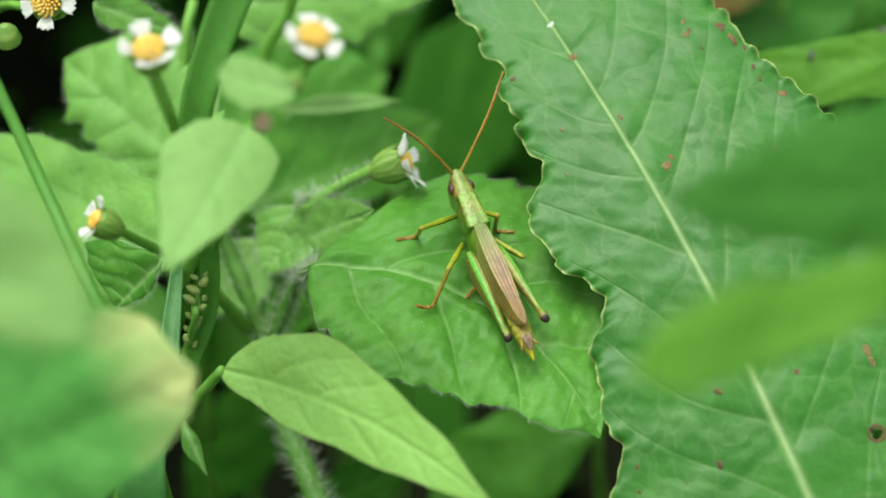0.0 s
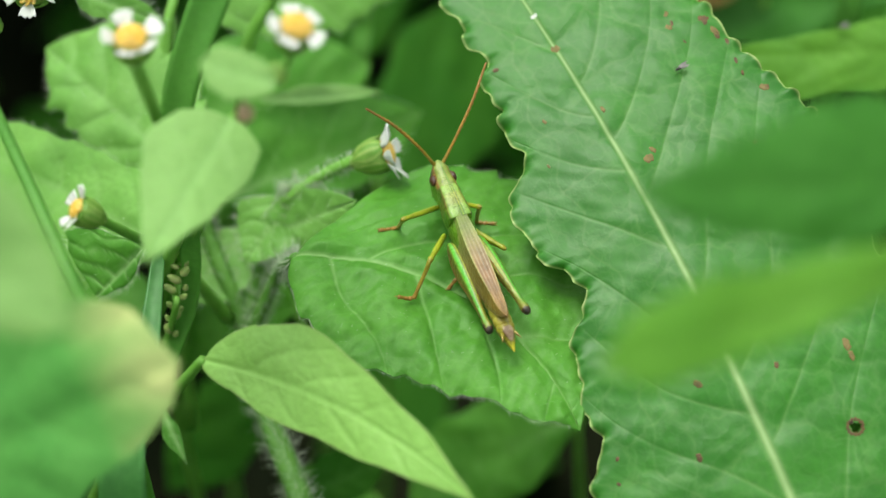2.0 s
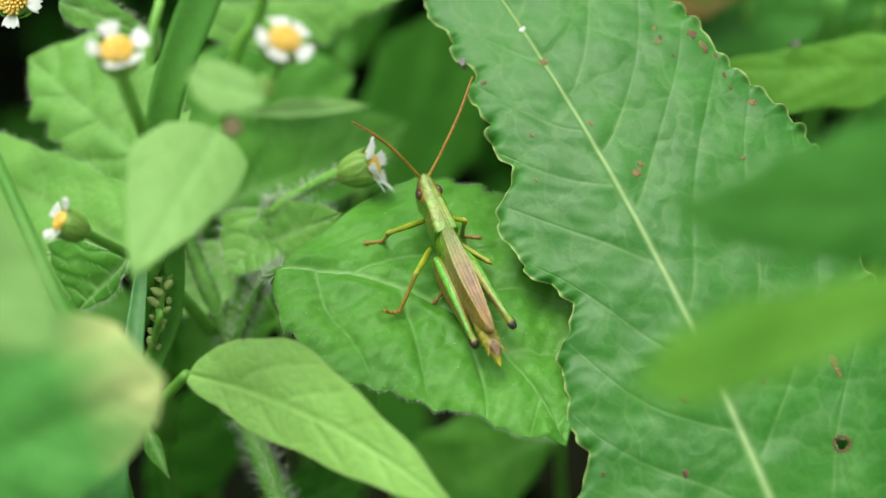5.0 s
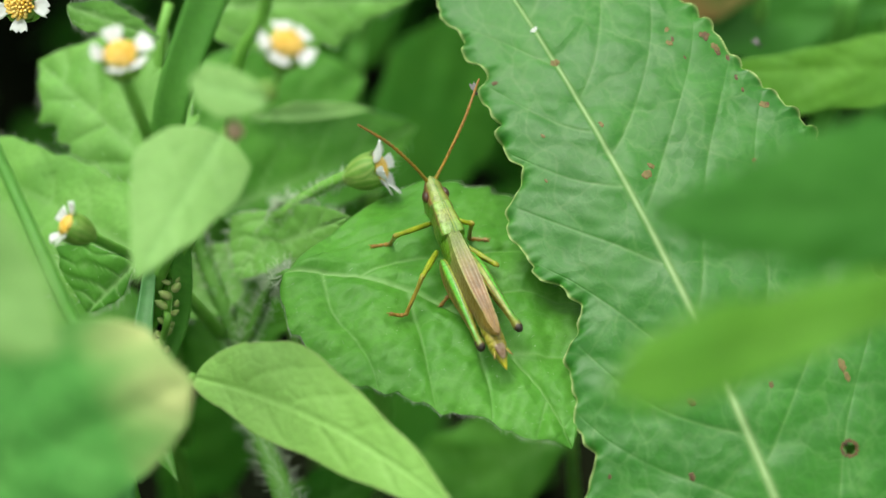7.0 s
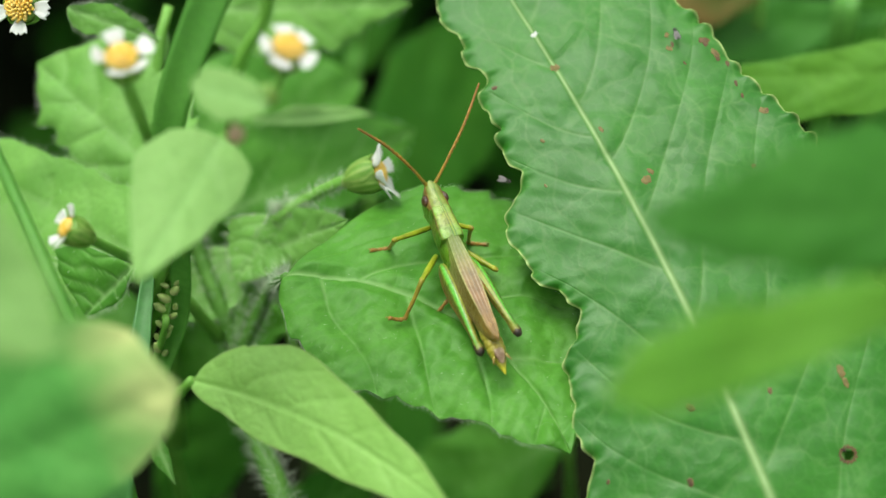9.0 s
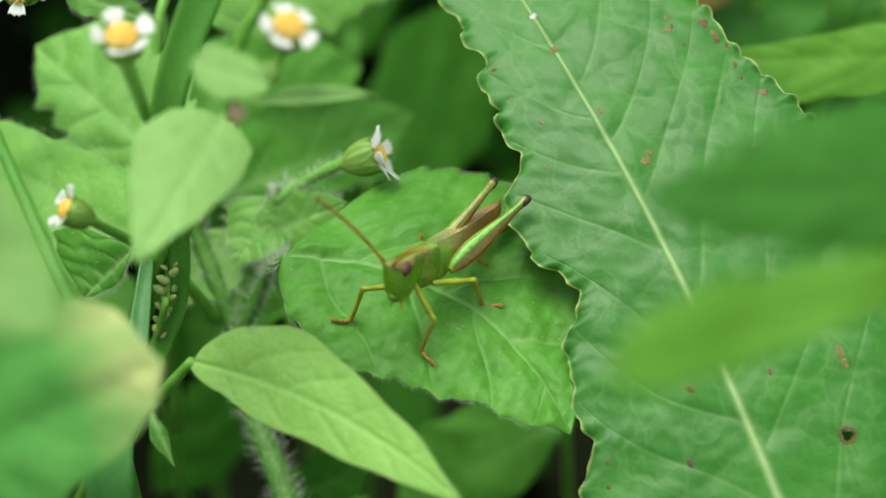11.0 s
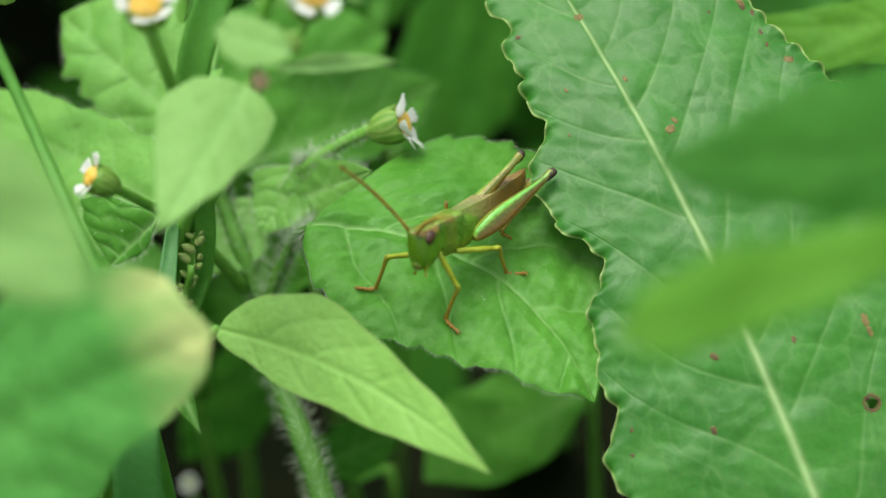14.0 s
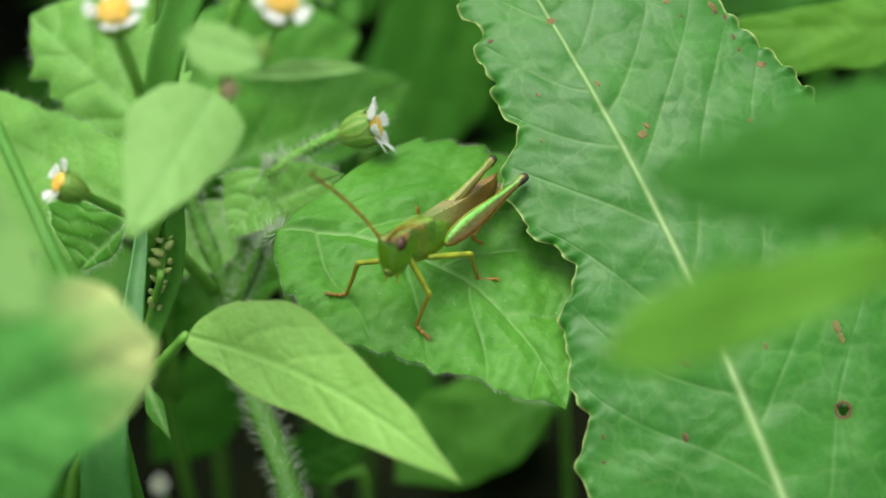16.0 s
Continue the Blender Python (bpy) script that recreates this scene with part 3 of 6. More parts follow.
def build_hairy_weed():
    """The weed that carries the resting leaf, with its toothed leaves and side flowers."""
    rng = random.Random(11)
    plant = thing("hairy_weed", (-10, -22, 0), "hairy green weed with toothed leaves and small flowers", "weed")
    lead = [(-10, -22, 0), (-8.0, -38.0, 140), (-9.6, -29.5, 170.0), (-13.0, -17.9, 175.6), (-17.9, -6.3, 178.0), (-20, 1.5, 181), (-15, 9.5, 194), (-14.5, 10.8, 195.8)]
    limb("stem", plant, HAIRYSTEM, lead, [2.0, 1.7, 1.5, 1.4, 1.25, 1.1, 0.8, 0.6])
    low = [(-20, 1.5, 181), (-22, 5, 185), (-24.4, 9.8, 188.6), (-26, 13, 194)]
    limb("stem", plant, HAIRYSTEM, low, [1.1, 1.0, 0.85, 0.7])
    flower_stalk = [(-15.5, 9.5, 194.5), (-11.3, 10.3, 197.9), (-7.2, 10.6, 200.6)]
    limb("flower_stalk", plant, STEM, flower_stalk, [0.75, 0.6, 0.7])
    petiole = [(-19.5, 0.5, 182), (-16, 3, 190), (-13.3, -2.1, 199.6)]
    limb("leaf_stalk", plant, HAIRYSTEM, petiole, [0.8, 0.75, 0.6])
    limb("leaf_stalk", plant, STEM, [(-22, 2, 183), (-25, 1, 192), (-28.3, 1.4, 197.0)], [0.8, 0.7, 0.6])
    main = leaf("leaf", plant, WEED, (-13.3, -2.1, 200.0), (15.3, -21.9, 200.0), (0.0, 0.0, 1.0),
                [0.0, 14.4, 15.8, 17.1, 17.2, 17.2, 16.4, 15.6, 14.8, 13.9, 13.0, 12.1, 11.0, 9.7, 8.1, 5.2, 0.0],
                [0.0, 4.7, 8.0, 9.8, 11.6, 11.9, 12.2, 12.2, 11.4, 10.6, 9.6, 8.6, 7.3, 5.9, 4.3, 2.3, 0.0], bend=6, droop=1.8, cup=-1.3, teeth=12, tooth=0.07, veins=4, rake=0.62, quilt=0.75,
                n=300, m=180, rib=0.26, line=0.20, bumps=0.42, seed=3, paint_vein=0.9, lateral=0.6, fade=0.5, stray=0.12, thick=0.12, label="broad toothed green leaf on which the grasshopper rests")
    leaf_hairs(main, 1600, 0.6, rng, 0.82, 0.0065)
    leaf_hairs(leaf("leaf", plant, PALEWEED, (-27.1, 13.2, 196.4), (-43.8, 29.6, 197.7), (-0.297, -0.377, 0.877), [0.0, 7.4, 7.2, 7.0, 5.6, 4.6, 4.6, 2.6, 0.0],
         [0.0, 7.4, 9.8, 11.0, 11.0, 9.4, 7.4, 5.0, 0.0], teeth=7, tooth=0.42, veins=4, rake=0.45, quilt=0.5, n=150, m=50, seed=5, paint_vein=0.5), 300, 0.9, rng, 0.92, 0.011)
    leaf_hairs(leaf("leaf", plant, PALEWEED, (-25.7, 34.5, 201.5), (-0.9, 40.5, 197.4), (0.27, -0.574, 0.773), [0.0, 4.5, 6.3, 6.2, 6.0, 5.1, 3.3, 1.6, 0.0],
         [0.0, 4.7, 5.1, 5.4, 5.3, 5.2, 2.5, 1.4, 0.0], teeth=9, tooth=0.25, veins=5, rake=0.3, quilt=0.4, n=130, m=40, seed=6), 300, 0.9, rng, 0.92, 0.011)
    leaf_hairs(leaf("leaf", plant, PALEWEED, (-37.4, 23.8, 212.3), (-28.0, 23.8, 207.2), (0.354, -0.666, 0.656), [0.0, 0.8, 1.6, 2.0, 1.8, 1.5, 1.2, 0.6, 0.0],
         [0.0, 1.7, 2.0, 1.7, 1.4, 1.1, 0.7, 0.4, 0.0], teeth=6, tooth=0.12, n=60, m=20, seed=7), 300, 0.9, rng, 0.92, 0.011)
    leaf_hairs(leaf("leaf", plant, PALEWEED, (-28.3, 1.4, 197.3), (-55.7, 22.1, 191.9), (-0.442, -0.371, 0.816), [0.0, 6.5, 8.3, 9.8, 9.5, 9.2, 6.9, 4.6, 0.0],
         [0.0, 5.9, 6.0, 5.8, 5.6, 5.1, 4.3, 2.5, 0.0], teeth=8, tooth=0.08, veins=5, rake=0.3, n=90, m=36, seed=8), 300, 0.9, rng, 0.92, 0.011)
    leaf_hairs(leaf("leaf", plant, WEED, (-29.1, -0.6, 199.5), (-34.6, -3.1, 193.8), (-0.259, -0.772, 0.58), [0.0, 0.4, 0.8, 1.2, 1.5, 1.3, 0.9, 0.6, 0.0],
         [0.0, 2.1, 4.2, 6.0, 6.5, 6.9, 6.2, 4.7, 0.0], teeth=7, tooth=0.08, n=80, m=30, seed=9), 300, 0.9, rng, 0.92, 0.011)
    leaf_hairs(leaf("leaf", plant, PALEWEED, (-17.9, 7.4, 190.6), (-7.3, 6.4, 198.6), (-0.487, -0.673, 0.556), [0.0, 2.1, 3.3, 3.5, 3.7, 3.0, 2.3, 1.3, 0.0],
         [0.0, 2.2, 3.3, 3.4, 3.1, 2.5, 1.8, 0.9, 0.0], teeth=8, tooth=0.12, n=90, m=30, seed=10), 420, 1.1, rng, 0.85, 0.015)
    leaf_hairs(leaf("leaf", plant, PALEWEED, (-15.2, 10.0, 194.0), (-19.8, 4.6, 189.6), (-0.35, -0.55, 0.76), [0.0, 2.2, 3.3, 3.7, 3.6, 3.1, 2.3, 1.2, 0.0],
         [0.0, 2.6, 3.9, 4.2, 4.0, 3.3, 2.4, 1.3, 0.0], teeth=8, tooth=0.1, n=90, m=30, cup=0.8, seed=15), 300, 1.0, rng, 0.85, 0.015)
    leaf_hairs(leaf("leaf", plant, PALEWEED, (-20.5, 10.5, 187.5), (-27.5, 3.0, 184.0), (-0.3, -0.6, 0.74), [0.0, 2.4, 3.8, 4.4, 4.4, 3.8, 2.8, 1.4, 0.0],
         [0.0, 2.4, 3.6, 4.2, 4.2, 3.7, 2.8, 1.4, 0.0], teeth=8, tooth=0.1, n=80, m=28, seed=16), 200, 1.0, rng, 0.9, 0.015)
    leaf("leaf", plant, WEED, (-16.1, 21.7, 182.7), (-25.7, 17.7, 175.8), (-0.19, -0.713, 0.675), [0.0, 1.9, 3.8, 4.9, 4.5, 4.2, 3.5, 1.8, 0.0],
         [0.0, 1.4, 2.7, 3.4, 3.5, 3.5, 2.7, 1.4, 0.0], teeth=7, tooth=0.1, n=70, m=26, seed=12)
    leaf_hairs(leaf("leaf", plant, WEED, (-23.5, 18.0, 184.6), (-0.3, 37.4, 178.4), (0.489, -0.333, 0.806), [0.0, 6.5, 8.0, 8.2, 7.8, 6.8, 5.4, 3.0, 0.0],
         [0.0, 4.0, 5.0, 5.4, 5.4, 5.2, 4.6, 2.4, 0.0], teeth=8, tooth=0.1, n=80, m=30, seed=13), 300, 0.9, rng, 0.92, 0.011)
    leaf("leaf", plant, WEED, (-28.2, -10.9, 185.1), (-25.0, -17.0, 182.9), (-0.125, -0.398, 0.909), [0.0, 0.3, 0.5, 0.8, 0.8, 0.6, 0.4, 0.2, 0.0],
         [0.0, 0.3, 0.6, 0.9, 1.2, 1.0, 0.6, 0.3, 0.0], n=40, m=14, seed=14)
    flower(plant, (-4.5, 10.3, 201.8), (0.88, 0.14, 0.30), 2.0, rng, petals=8, rise=(25, 62), spread=0.9, reach=1.05, deep=1.15, centre=0.85, broad=0.78, label="half-open flower head seen from its green side")
    flower(plant, (-32.55, -8.5, 215.2), (-0.72, 0.0, 0.62), 1.5, rng, rise=(20, 55), skip=(1,), deep=1.2, centre=0.75, label="half-open flower head with few white petals")
    flower(plant, (-41.0, 20.2, 216.0), (-0.25, -0.62, 0.6), 2.0, rng)
    limb("flower_stalk", plant, STEM, [(-27, 2, 195), (-28.8, -4.5, 206), (-30.9, -8.3, 213.6)], [0.6, 0.5, 0.5])
    limb("flower_stalk", plant, STEM, [(-54, 36, 198), (-48, 28, 208), (-41.4, 20.9, 213.4)], [0.6, 0.5, 0.5])
    limb("stem", plant, STEM, [(-28.1, 31.3, 205.4), (-29.2, 26.3, 201.5), (-30, 18, 185), (-30, 8, 150)], [0.6, 0.6, 0.7, 0.9])
    for place, size in (((-22.2, 17.2, 175.3), 0.55), ((-28.0, 12.0, 184.0), 0.5), ((-33.5, 4.5, 133.7), 0.8)):
        flower(plant, place, (0.1, -0.4, 0.9), size, rng, centre=0.3, broad=1.3, label="tiny white flower deep in the shade")
        limb("flower_stalk", plant, STEM, [(place[0] + 1, place[1] + 2, place[2] - 14), (place[0] + 0.4, place[1] + 0.6, place[2] - 6), (place[0], place[1], place[2] - size)], [0.35, 0.3, 0.25])
    verts, faces = sweep([(0, 0, -1.6), (0, 0, -0.8), (0, 0, 0.4), (0, 0, 1.4)], [0.5, 1.5, 1.3, 0.4], 12, 14)
    put("bud", mesh_of("bud", verts, faces, CUP), Matrix.Translation(vec((-45.7, 18.3, 213.0))), plant, "round green flower bud")
    # a spike of small pale buds on a thin stalk
    spike = [(-26.8, -5.6, 191.8), (-26.0, -4.0, 195.6), (-25.4, -2.0, 198.4)]
    limb("flower_stalk", plant, STEM, [(-38, -4, 150)] + spike, [0.5, 0.4, 0.35, 0.3])
    for k, p in enumerate(curve_points(spike, 13)):
        s = -1 if k % 2 else 1
        verts, faces = sweep([(0, 0, -0.7), (0, 0, -0.3), (0, 0, 0.3), (0, 0, 0.75)], [0.15, 0.42, 0.38, 0.1], 9, 10)
        put("bud", mesh_of("bud", verts, faces, BUD), Matrix.Translation((p + Vector((0.6 * s + rng.uniform(-0.3, 0.3), -0.3, rng.uniform(-0.8, 0.8)))) * MM) @ Matrix.Scale(rng.uniform(0.55, 1.15), 4) @ Matrix.Rotation(0.6 * s + rng.uniform(-0.5, 0.5), 4, "Y"), plant, "small pale bud")
    stem_hairs(plant, low, 0.95, 220, 1.6, rng)
    stem_hairs(plant, lead[2:6], 1.3, 1000, 1.9, rng)
    stem_hairs(plant, lead[5:], 0.85, 520, 1.7, rng)
    stem_hairs(plant, flower_stalk, 0.6, 300, 1.1, rng)
    stem_hairs(plant, petiole, 0.7, 380, 1.7, rng)


def build_front_weed():
    """The nearer flowering stalks with smooth pale leaves."""
    rng = random.Random(21)
    plant = thing("flowering_weed", (-46, 6, 0), "slender flowering weed with pale green leaves", "weed")
    limb("stem", plant, STEM, [(-46, 6, 0), (-42, 2, 140), (-30, -1.5, 188), (-24.1, -2.5, 208.0), (-24.5, -5.2, 224.4), (-25.7, -4.8, 231.6)], [1.3, 1.1, 0.85, 0.7, 0.6, 0.55])
    limb("stem", plant, STEM, [(-36, 0.5, 168), (-27, -1.2, 194), (-18.9, -0.6, 214.7), (-16.1, -1.3, 229.9), (-13.3, -0.7, 236.4), (-12.9, 0.8, 245.8)], [0.9, 0.8, 0.7, 0.6, 0.55, 0.5])
    limb("flower_stalk", plant, STEM, [(-16.1, -1.5, 227.9), (-12.8, -7.2, 232.6), (-11.2, -6.5, 235.9)], [0.5, 0.4, 0.4])
    flower(plant, (-25.8, -4.1, 233.4), (0.02, -0.05, 1.0), 1.9, rng, spread=0.35, rise=(32, 60), broad=1.05, deep=0.8, centre=0.9)
    flower(plant, (-11.1, -6.6, 237.5), (0.30, -0.05, 0.95), 1.7, rng, spread=0.6, rise=(25, 50), broad=1.2, reach=0.75)
    leaf("leaf", plant, PALE, (-17.3, -8.0, 228.0), (-23.3, -23.9, 227.4), (0.23, -0.122, 0.966), [0.0, 4.0, 4.3, 3.9, 3.4, 2.8, 1.9, 1.0, 0.0],
         [0.0, 4.6, 5.6, 5.4, 4.7, 3.5, 2.5, 1.3, 0.0], n=70, m=30, seed=22, paint_vein=0.3, bumps=0.1, quilt=0.12)
    leaf("leaf", plant, PALE, (-14.6, -7.7, 229.7), (-3.7, -7.0, 230.2), (0.0, -0.616, 0.788), [0.0, 0.5, 0.9, 1.2, 1.1, 1.0, 0.8, 0.4, 0.0],
         [0.0, 0.3, 0.5, 0.6, 0.6, 0.5, 0.4, 0.2, 0.0], n=50, m=16, seed=23, paint_vein=0.3)
    leaf("leaf", plant, PALE, (-12.2, -14.2, 239.0), (-18.8, -11.5, 238.7), (-0.251, -0.533, 0.808), [0.0, 1.5, 1.8, 2.2, 2.4, 2.2, 2.0, 1.3, 0.0],
         [0.0, 0.9, 1.6, 1.7, 1.8, 1.9, 1.8, 1.5, 0.0], n=50, m=18, seed=24, paint_vein=0.3)
    verts, faces = sweep([(0, 0, -1.2), (0, 0, -0.6), (0, 0, 0.3), (0, 0, 1.0)], [0.4, 1.0, 0.95, 0.3], 10, 12)
    put("bud", mesh_of("bud", verts, faces, CUP), Matrix.Translation(vec((-12.6, -10.9, 236.7))), plant, "round green flower bud")
    verts, faces = sweep([(0, 0, -1.0), (0, 0, -0.4), (0, 0, 0.3), (0, 0, 0.9)], [0.3, 0.8, 0.7, 0.2], 10, 12)
    put("bud", mesh_of("bud", verts, faces, WITHERED), Matrix.Translation(vec((-15.1, -13.8, 235.0))), plant, "withered brownish bud")
    limb("flower_stalk", plant, STEM, [(-16.1, -1.5, 227.9), (-14.2, -8.2, 232.6), (-12.7, -10.8, 235.8)], [0.45, 0.35, 0.35])
    limb("leaf_stalk", plant, STEM, [(-17.0, -3.4, 221.2), (-17.3, -5.8, 225.4), (-17.3, -8.0, 227.8)], [0.5, 0.45, 0.4])


def build_dock():
    plant = thing("dock_plant", (39.7, -34.7, 150), "broad dock plant leaf with wavy pale margins and brown spots", "leaf plant")
    limb("leaf_stalk", plant, STEM, [(44, -50, 0), (43, -48, 120), (38.5, -36.95, 193.4)], [3.0, 2.4, 1.6])
    blade_ = leaf("leaf", plant, DOCK, (38.5, -36.95, 193.7), (3.0, 35.25, 214.5), (-0.153, -0.343, 0.927),
                  [0.0, 2.6, 5.1, 7.7, 10.2, 12.8, 15.3, 16.7, 16.8, 16.9, 17.1, 16.8, 14.9, 14.2, 14.9, 15.4, 14.6, 14.1, 14.1, 13.2, 10.8, 9.6, 10.0, 10.9,
                   12.3, 11.8, 12.5, 12.9, 12.4, 10.5, 8.6, 9.4, 9.6, 9.0, 8.2, 8.7, 8.2, 6.1, 7.5, 7.6, 6.6, 7.5, 7.9, 7.2, 5.8, 4.3, 2.9, 1.4, 0.0],
                  [0.0, 12.2, 13.6, 14.8, 16.1, 16.9, 17.9, 18.7, 18.9, 19.2, 19.4, 19.4, 19.3, 19.2, 18.6, 17.7, 16.7, 16.3, 15.0, 13.5, 11.9, 9.4, 6.3, 3.1, 0.0],
                  bend=-2.5, arch=2.6, ruffle=0.65, waves=31, veins=9, rake=0.36, quilt=0.12, rib=0.42, line=0.24, lateral=0.20, border=0.07, swing=0.5, slope=0.10, lip=0.5, n=680, m=300, seed=31, bumps=0.17, rim_width=0.15, stray=0.40, frill=0.55,
                  paint_vein=0.75, holes=((12.7, -9.8, 0.6),), label="broad green dock leaf with a pale midrib and wavy margin")
    rng = random.Random(32)
    for x, y, r in ((23.0, 1.8, 0.42), (16.6, 5.0, 0.38), (20.0, 12.1, 0.22), (17.8, 13.1, 0.2), (62.4, 4.7, 0.28), (57.8, -17.2, 0.5), (21.3, -5.9, 0.3)):
        leaf_spot(blade_, x, y, r, SPOT, rng)
    for x, y, r in ((46.0, -4.8, 0.46), (46.7, -5.6, 0.3), (61.7, -1.9, 0.42), (47.9, -19.0, 0.4), (56.0, -17.6, 0.4), (58.4, -13.5, 0.3), (50.0, 4.6, 0.16), (54.6, 2.8, 0.2), (20.2, -13.0, 0.45), (19.0, -12.9, 0.35),
                    (53.0, -3.1, 0.26), (42.8, -15.2, 0.22), (60.0, -14.0, 0.26)):
        leaf_spot(blade_, x, y, r, PALESPOT, rng, stretch=1.3)
    for x, y, r in ((57.4, -17.2, 0.3), (55.6, -17.6, 0.36), (54.4, -18.2, 0.24), (51.9, -17.9, 0.22), (50.3, -17.8, 0.18), (58.7, -14.0, 0.2), (56.2, -14.2, 0.14), (47.8, -19.3, 0.22)):
        leaf_spot(blade_, x, y, r, SPOT, rng, stretch=1.5)
    for x, y, r in ((23.0, 1.8, 0.2), (16.6, 5.0, 0.16), (13.3, -9.6, 0.22)):
        leaf_spot(blade_, x, y, r, HOLE, rng)
    leaf_spot(blade_, 66.2, -1.6, 0.34, PETAL, rng, "bird_dropping")
    for k in range(14):
        a = k * 0.449
        leaf_spot(blade_, 12.7 + 0.74 * math.cos(a), -9.8 + 0.74 * math.sin(a), 0.19, SPOT, rng)
    return plant


def build_single_leaves():
    rng = random.Random(41)
    plant = thing("lime_leaved_seedling", (-44, -6, 0), "low seedling with a smooth lime-green leaf", "weed")
    limb("leaf_stalk", plant, STEM, [(-44, -6, 0), (-42, -8, 140), (-29.7, -15.1, 185.6), (-24.9, -16.4, 196.1), (-21.4, -17.2, 203.0)], [1.1, 1.0, 0.75, 0.65, 0.5])
    leaf("leaf", plant, LIME, (-21.4, -17.2, 203.0), (4.8, -35.0, 206.9), (-0.401, -0.414, 0.817), [0.0, 4.8, 5.8, 5.4, 4.2, 3.1, 2.5, 1.1, 0.0],
         [0.0, 2.4, 3.4, 3.9, 3.5, 3.4, 2.5, 1.4, 0.0], bend=2, veins=5, rake=0.3, quilt=0.14, rib=0.24, rim_width=0.12, bumps=0.16, n=120, m=50, seed=42, paint_vein=0.14, label="smooth lime-green pointed leaf")
    front = thing("swaying_front_leaf", (-48.0, -36.3, 209.8), "green leaf with a yellowing tip close to the lens", "leaf plant")
    limb("leaf_stalk", front, STEM, [(-60, -44, 60), (-58, -42, 180), (-48.0, -36.3, 209.8)], [1.3, 1.1, 0.8])
    leaf("leaf", front, FRONT, (-48.0, -36.3, 209.8), (-19.8, -34.1, 227.6), (-0.347, -0.693, 0.632), [0.0, 1.6, 3.2, 4.8, 6.3, 7.3, 8.2, 8.7, 9.0, 9.0, 8.9, 8.7, 8.4, 7.9, 7.1, 5.6, 0.0],
         [0.0, 3.2, 6.3, 8.5, 10.2, 10.0, 9.5, 9.2, 8.8, 7.6, 6.7, 6.0, 5.4, 4.8, 4.1, 3.0, 0.0], n=80, m=34, seed=43, paint_vein=0.4)
    back = thing("pale_front_leaf", (-36.6, -38.0, 255.4), "pale green leaf close to the lens", "leaf plant")
    limb("leaf_stalk", back, STEM, [(-50, -50, 60), (-48, -46, 200), (-36.6, -38.0, 255.4)], [1.2, 1.0, 0.7])
    leaf("leaf", back, PALE, (-36.6, -38.0, 255.4), (-23.6, -44.8, 247.5), (0.094, -0.67, 0.736), [0.0, 3.4, 4.4, 5.1, 4.8, 4.3, 3.2, 1.9, 0.0],
         [0.0, 1.7, 3.5, 4.2, 4.3, 4.1, 3.5, 2.6, 0.0], n=60, m=26, seed=44, paint_vein=0.4)
    shrub = thing("broad_leaved_shoot", (40, -36, 150), "shoot with broad green leaves close to the lens", "leaf plant")
    limb("stem", shrub, STEM, [(62, -30, 0), (58, -30, 150), (46, -34, 245), (36.3, -35.4, 252.3)], [1.6, 1.4, 0.9, 0.6])
    limb("leaf_stalk", shrub, STEM, [(46, -34, 245), (41, -40, 250), (35.3, -43.3, 253.7)], [0.8, 0.7, 0.5])
    leaf("leaf", shrub, SHOOT, (36.3, -35.4, 252.3), (14.7, -38.4, 255.0), (0.182, -0.601, 0.779), [0.0, 2.4, 4.4, 4.1, 3.8, 3.5, 2.8, 2.1, 0.0],
         [0.0, 5.0, 6.6, 5.6, 4.6, 3.4, 2.2, 1.1, 0.0], n=60, m=26, seed=45, paint_vein=0.4)
    leaf("leaf", shrub, YOUNG, (35.3, -43.3, 253.7), (11.7, -51.2, 252.6), (0.154, -0.572, 0.806), [0.0, 0.5, 1.1, 1.5, 1.8, 2.0, 2.2, 2.2, 0.0],
         [0.0, 1.9, 2.9, 2.8, 3.0, 3.5, 3.3, 2.7, 0.0], n=60, m=26, seed=46, paint_vein=0.4)
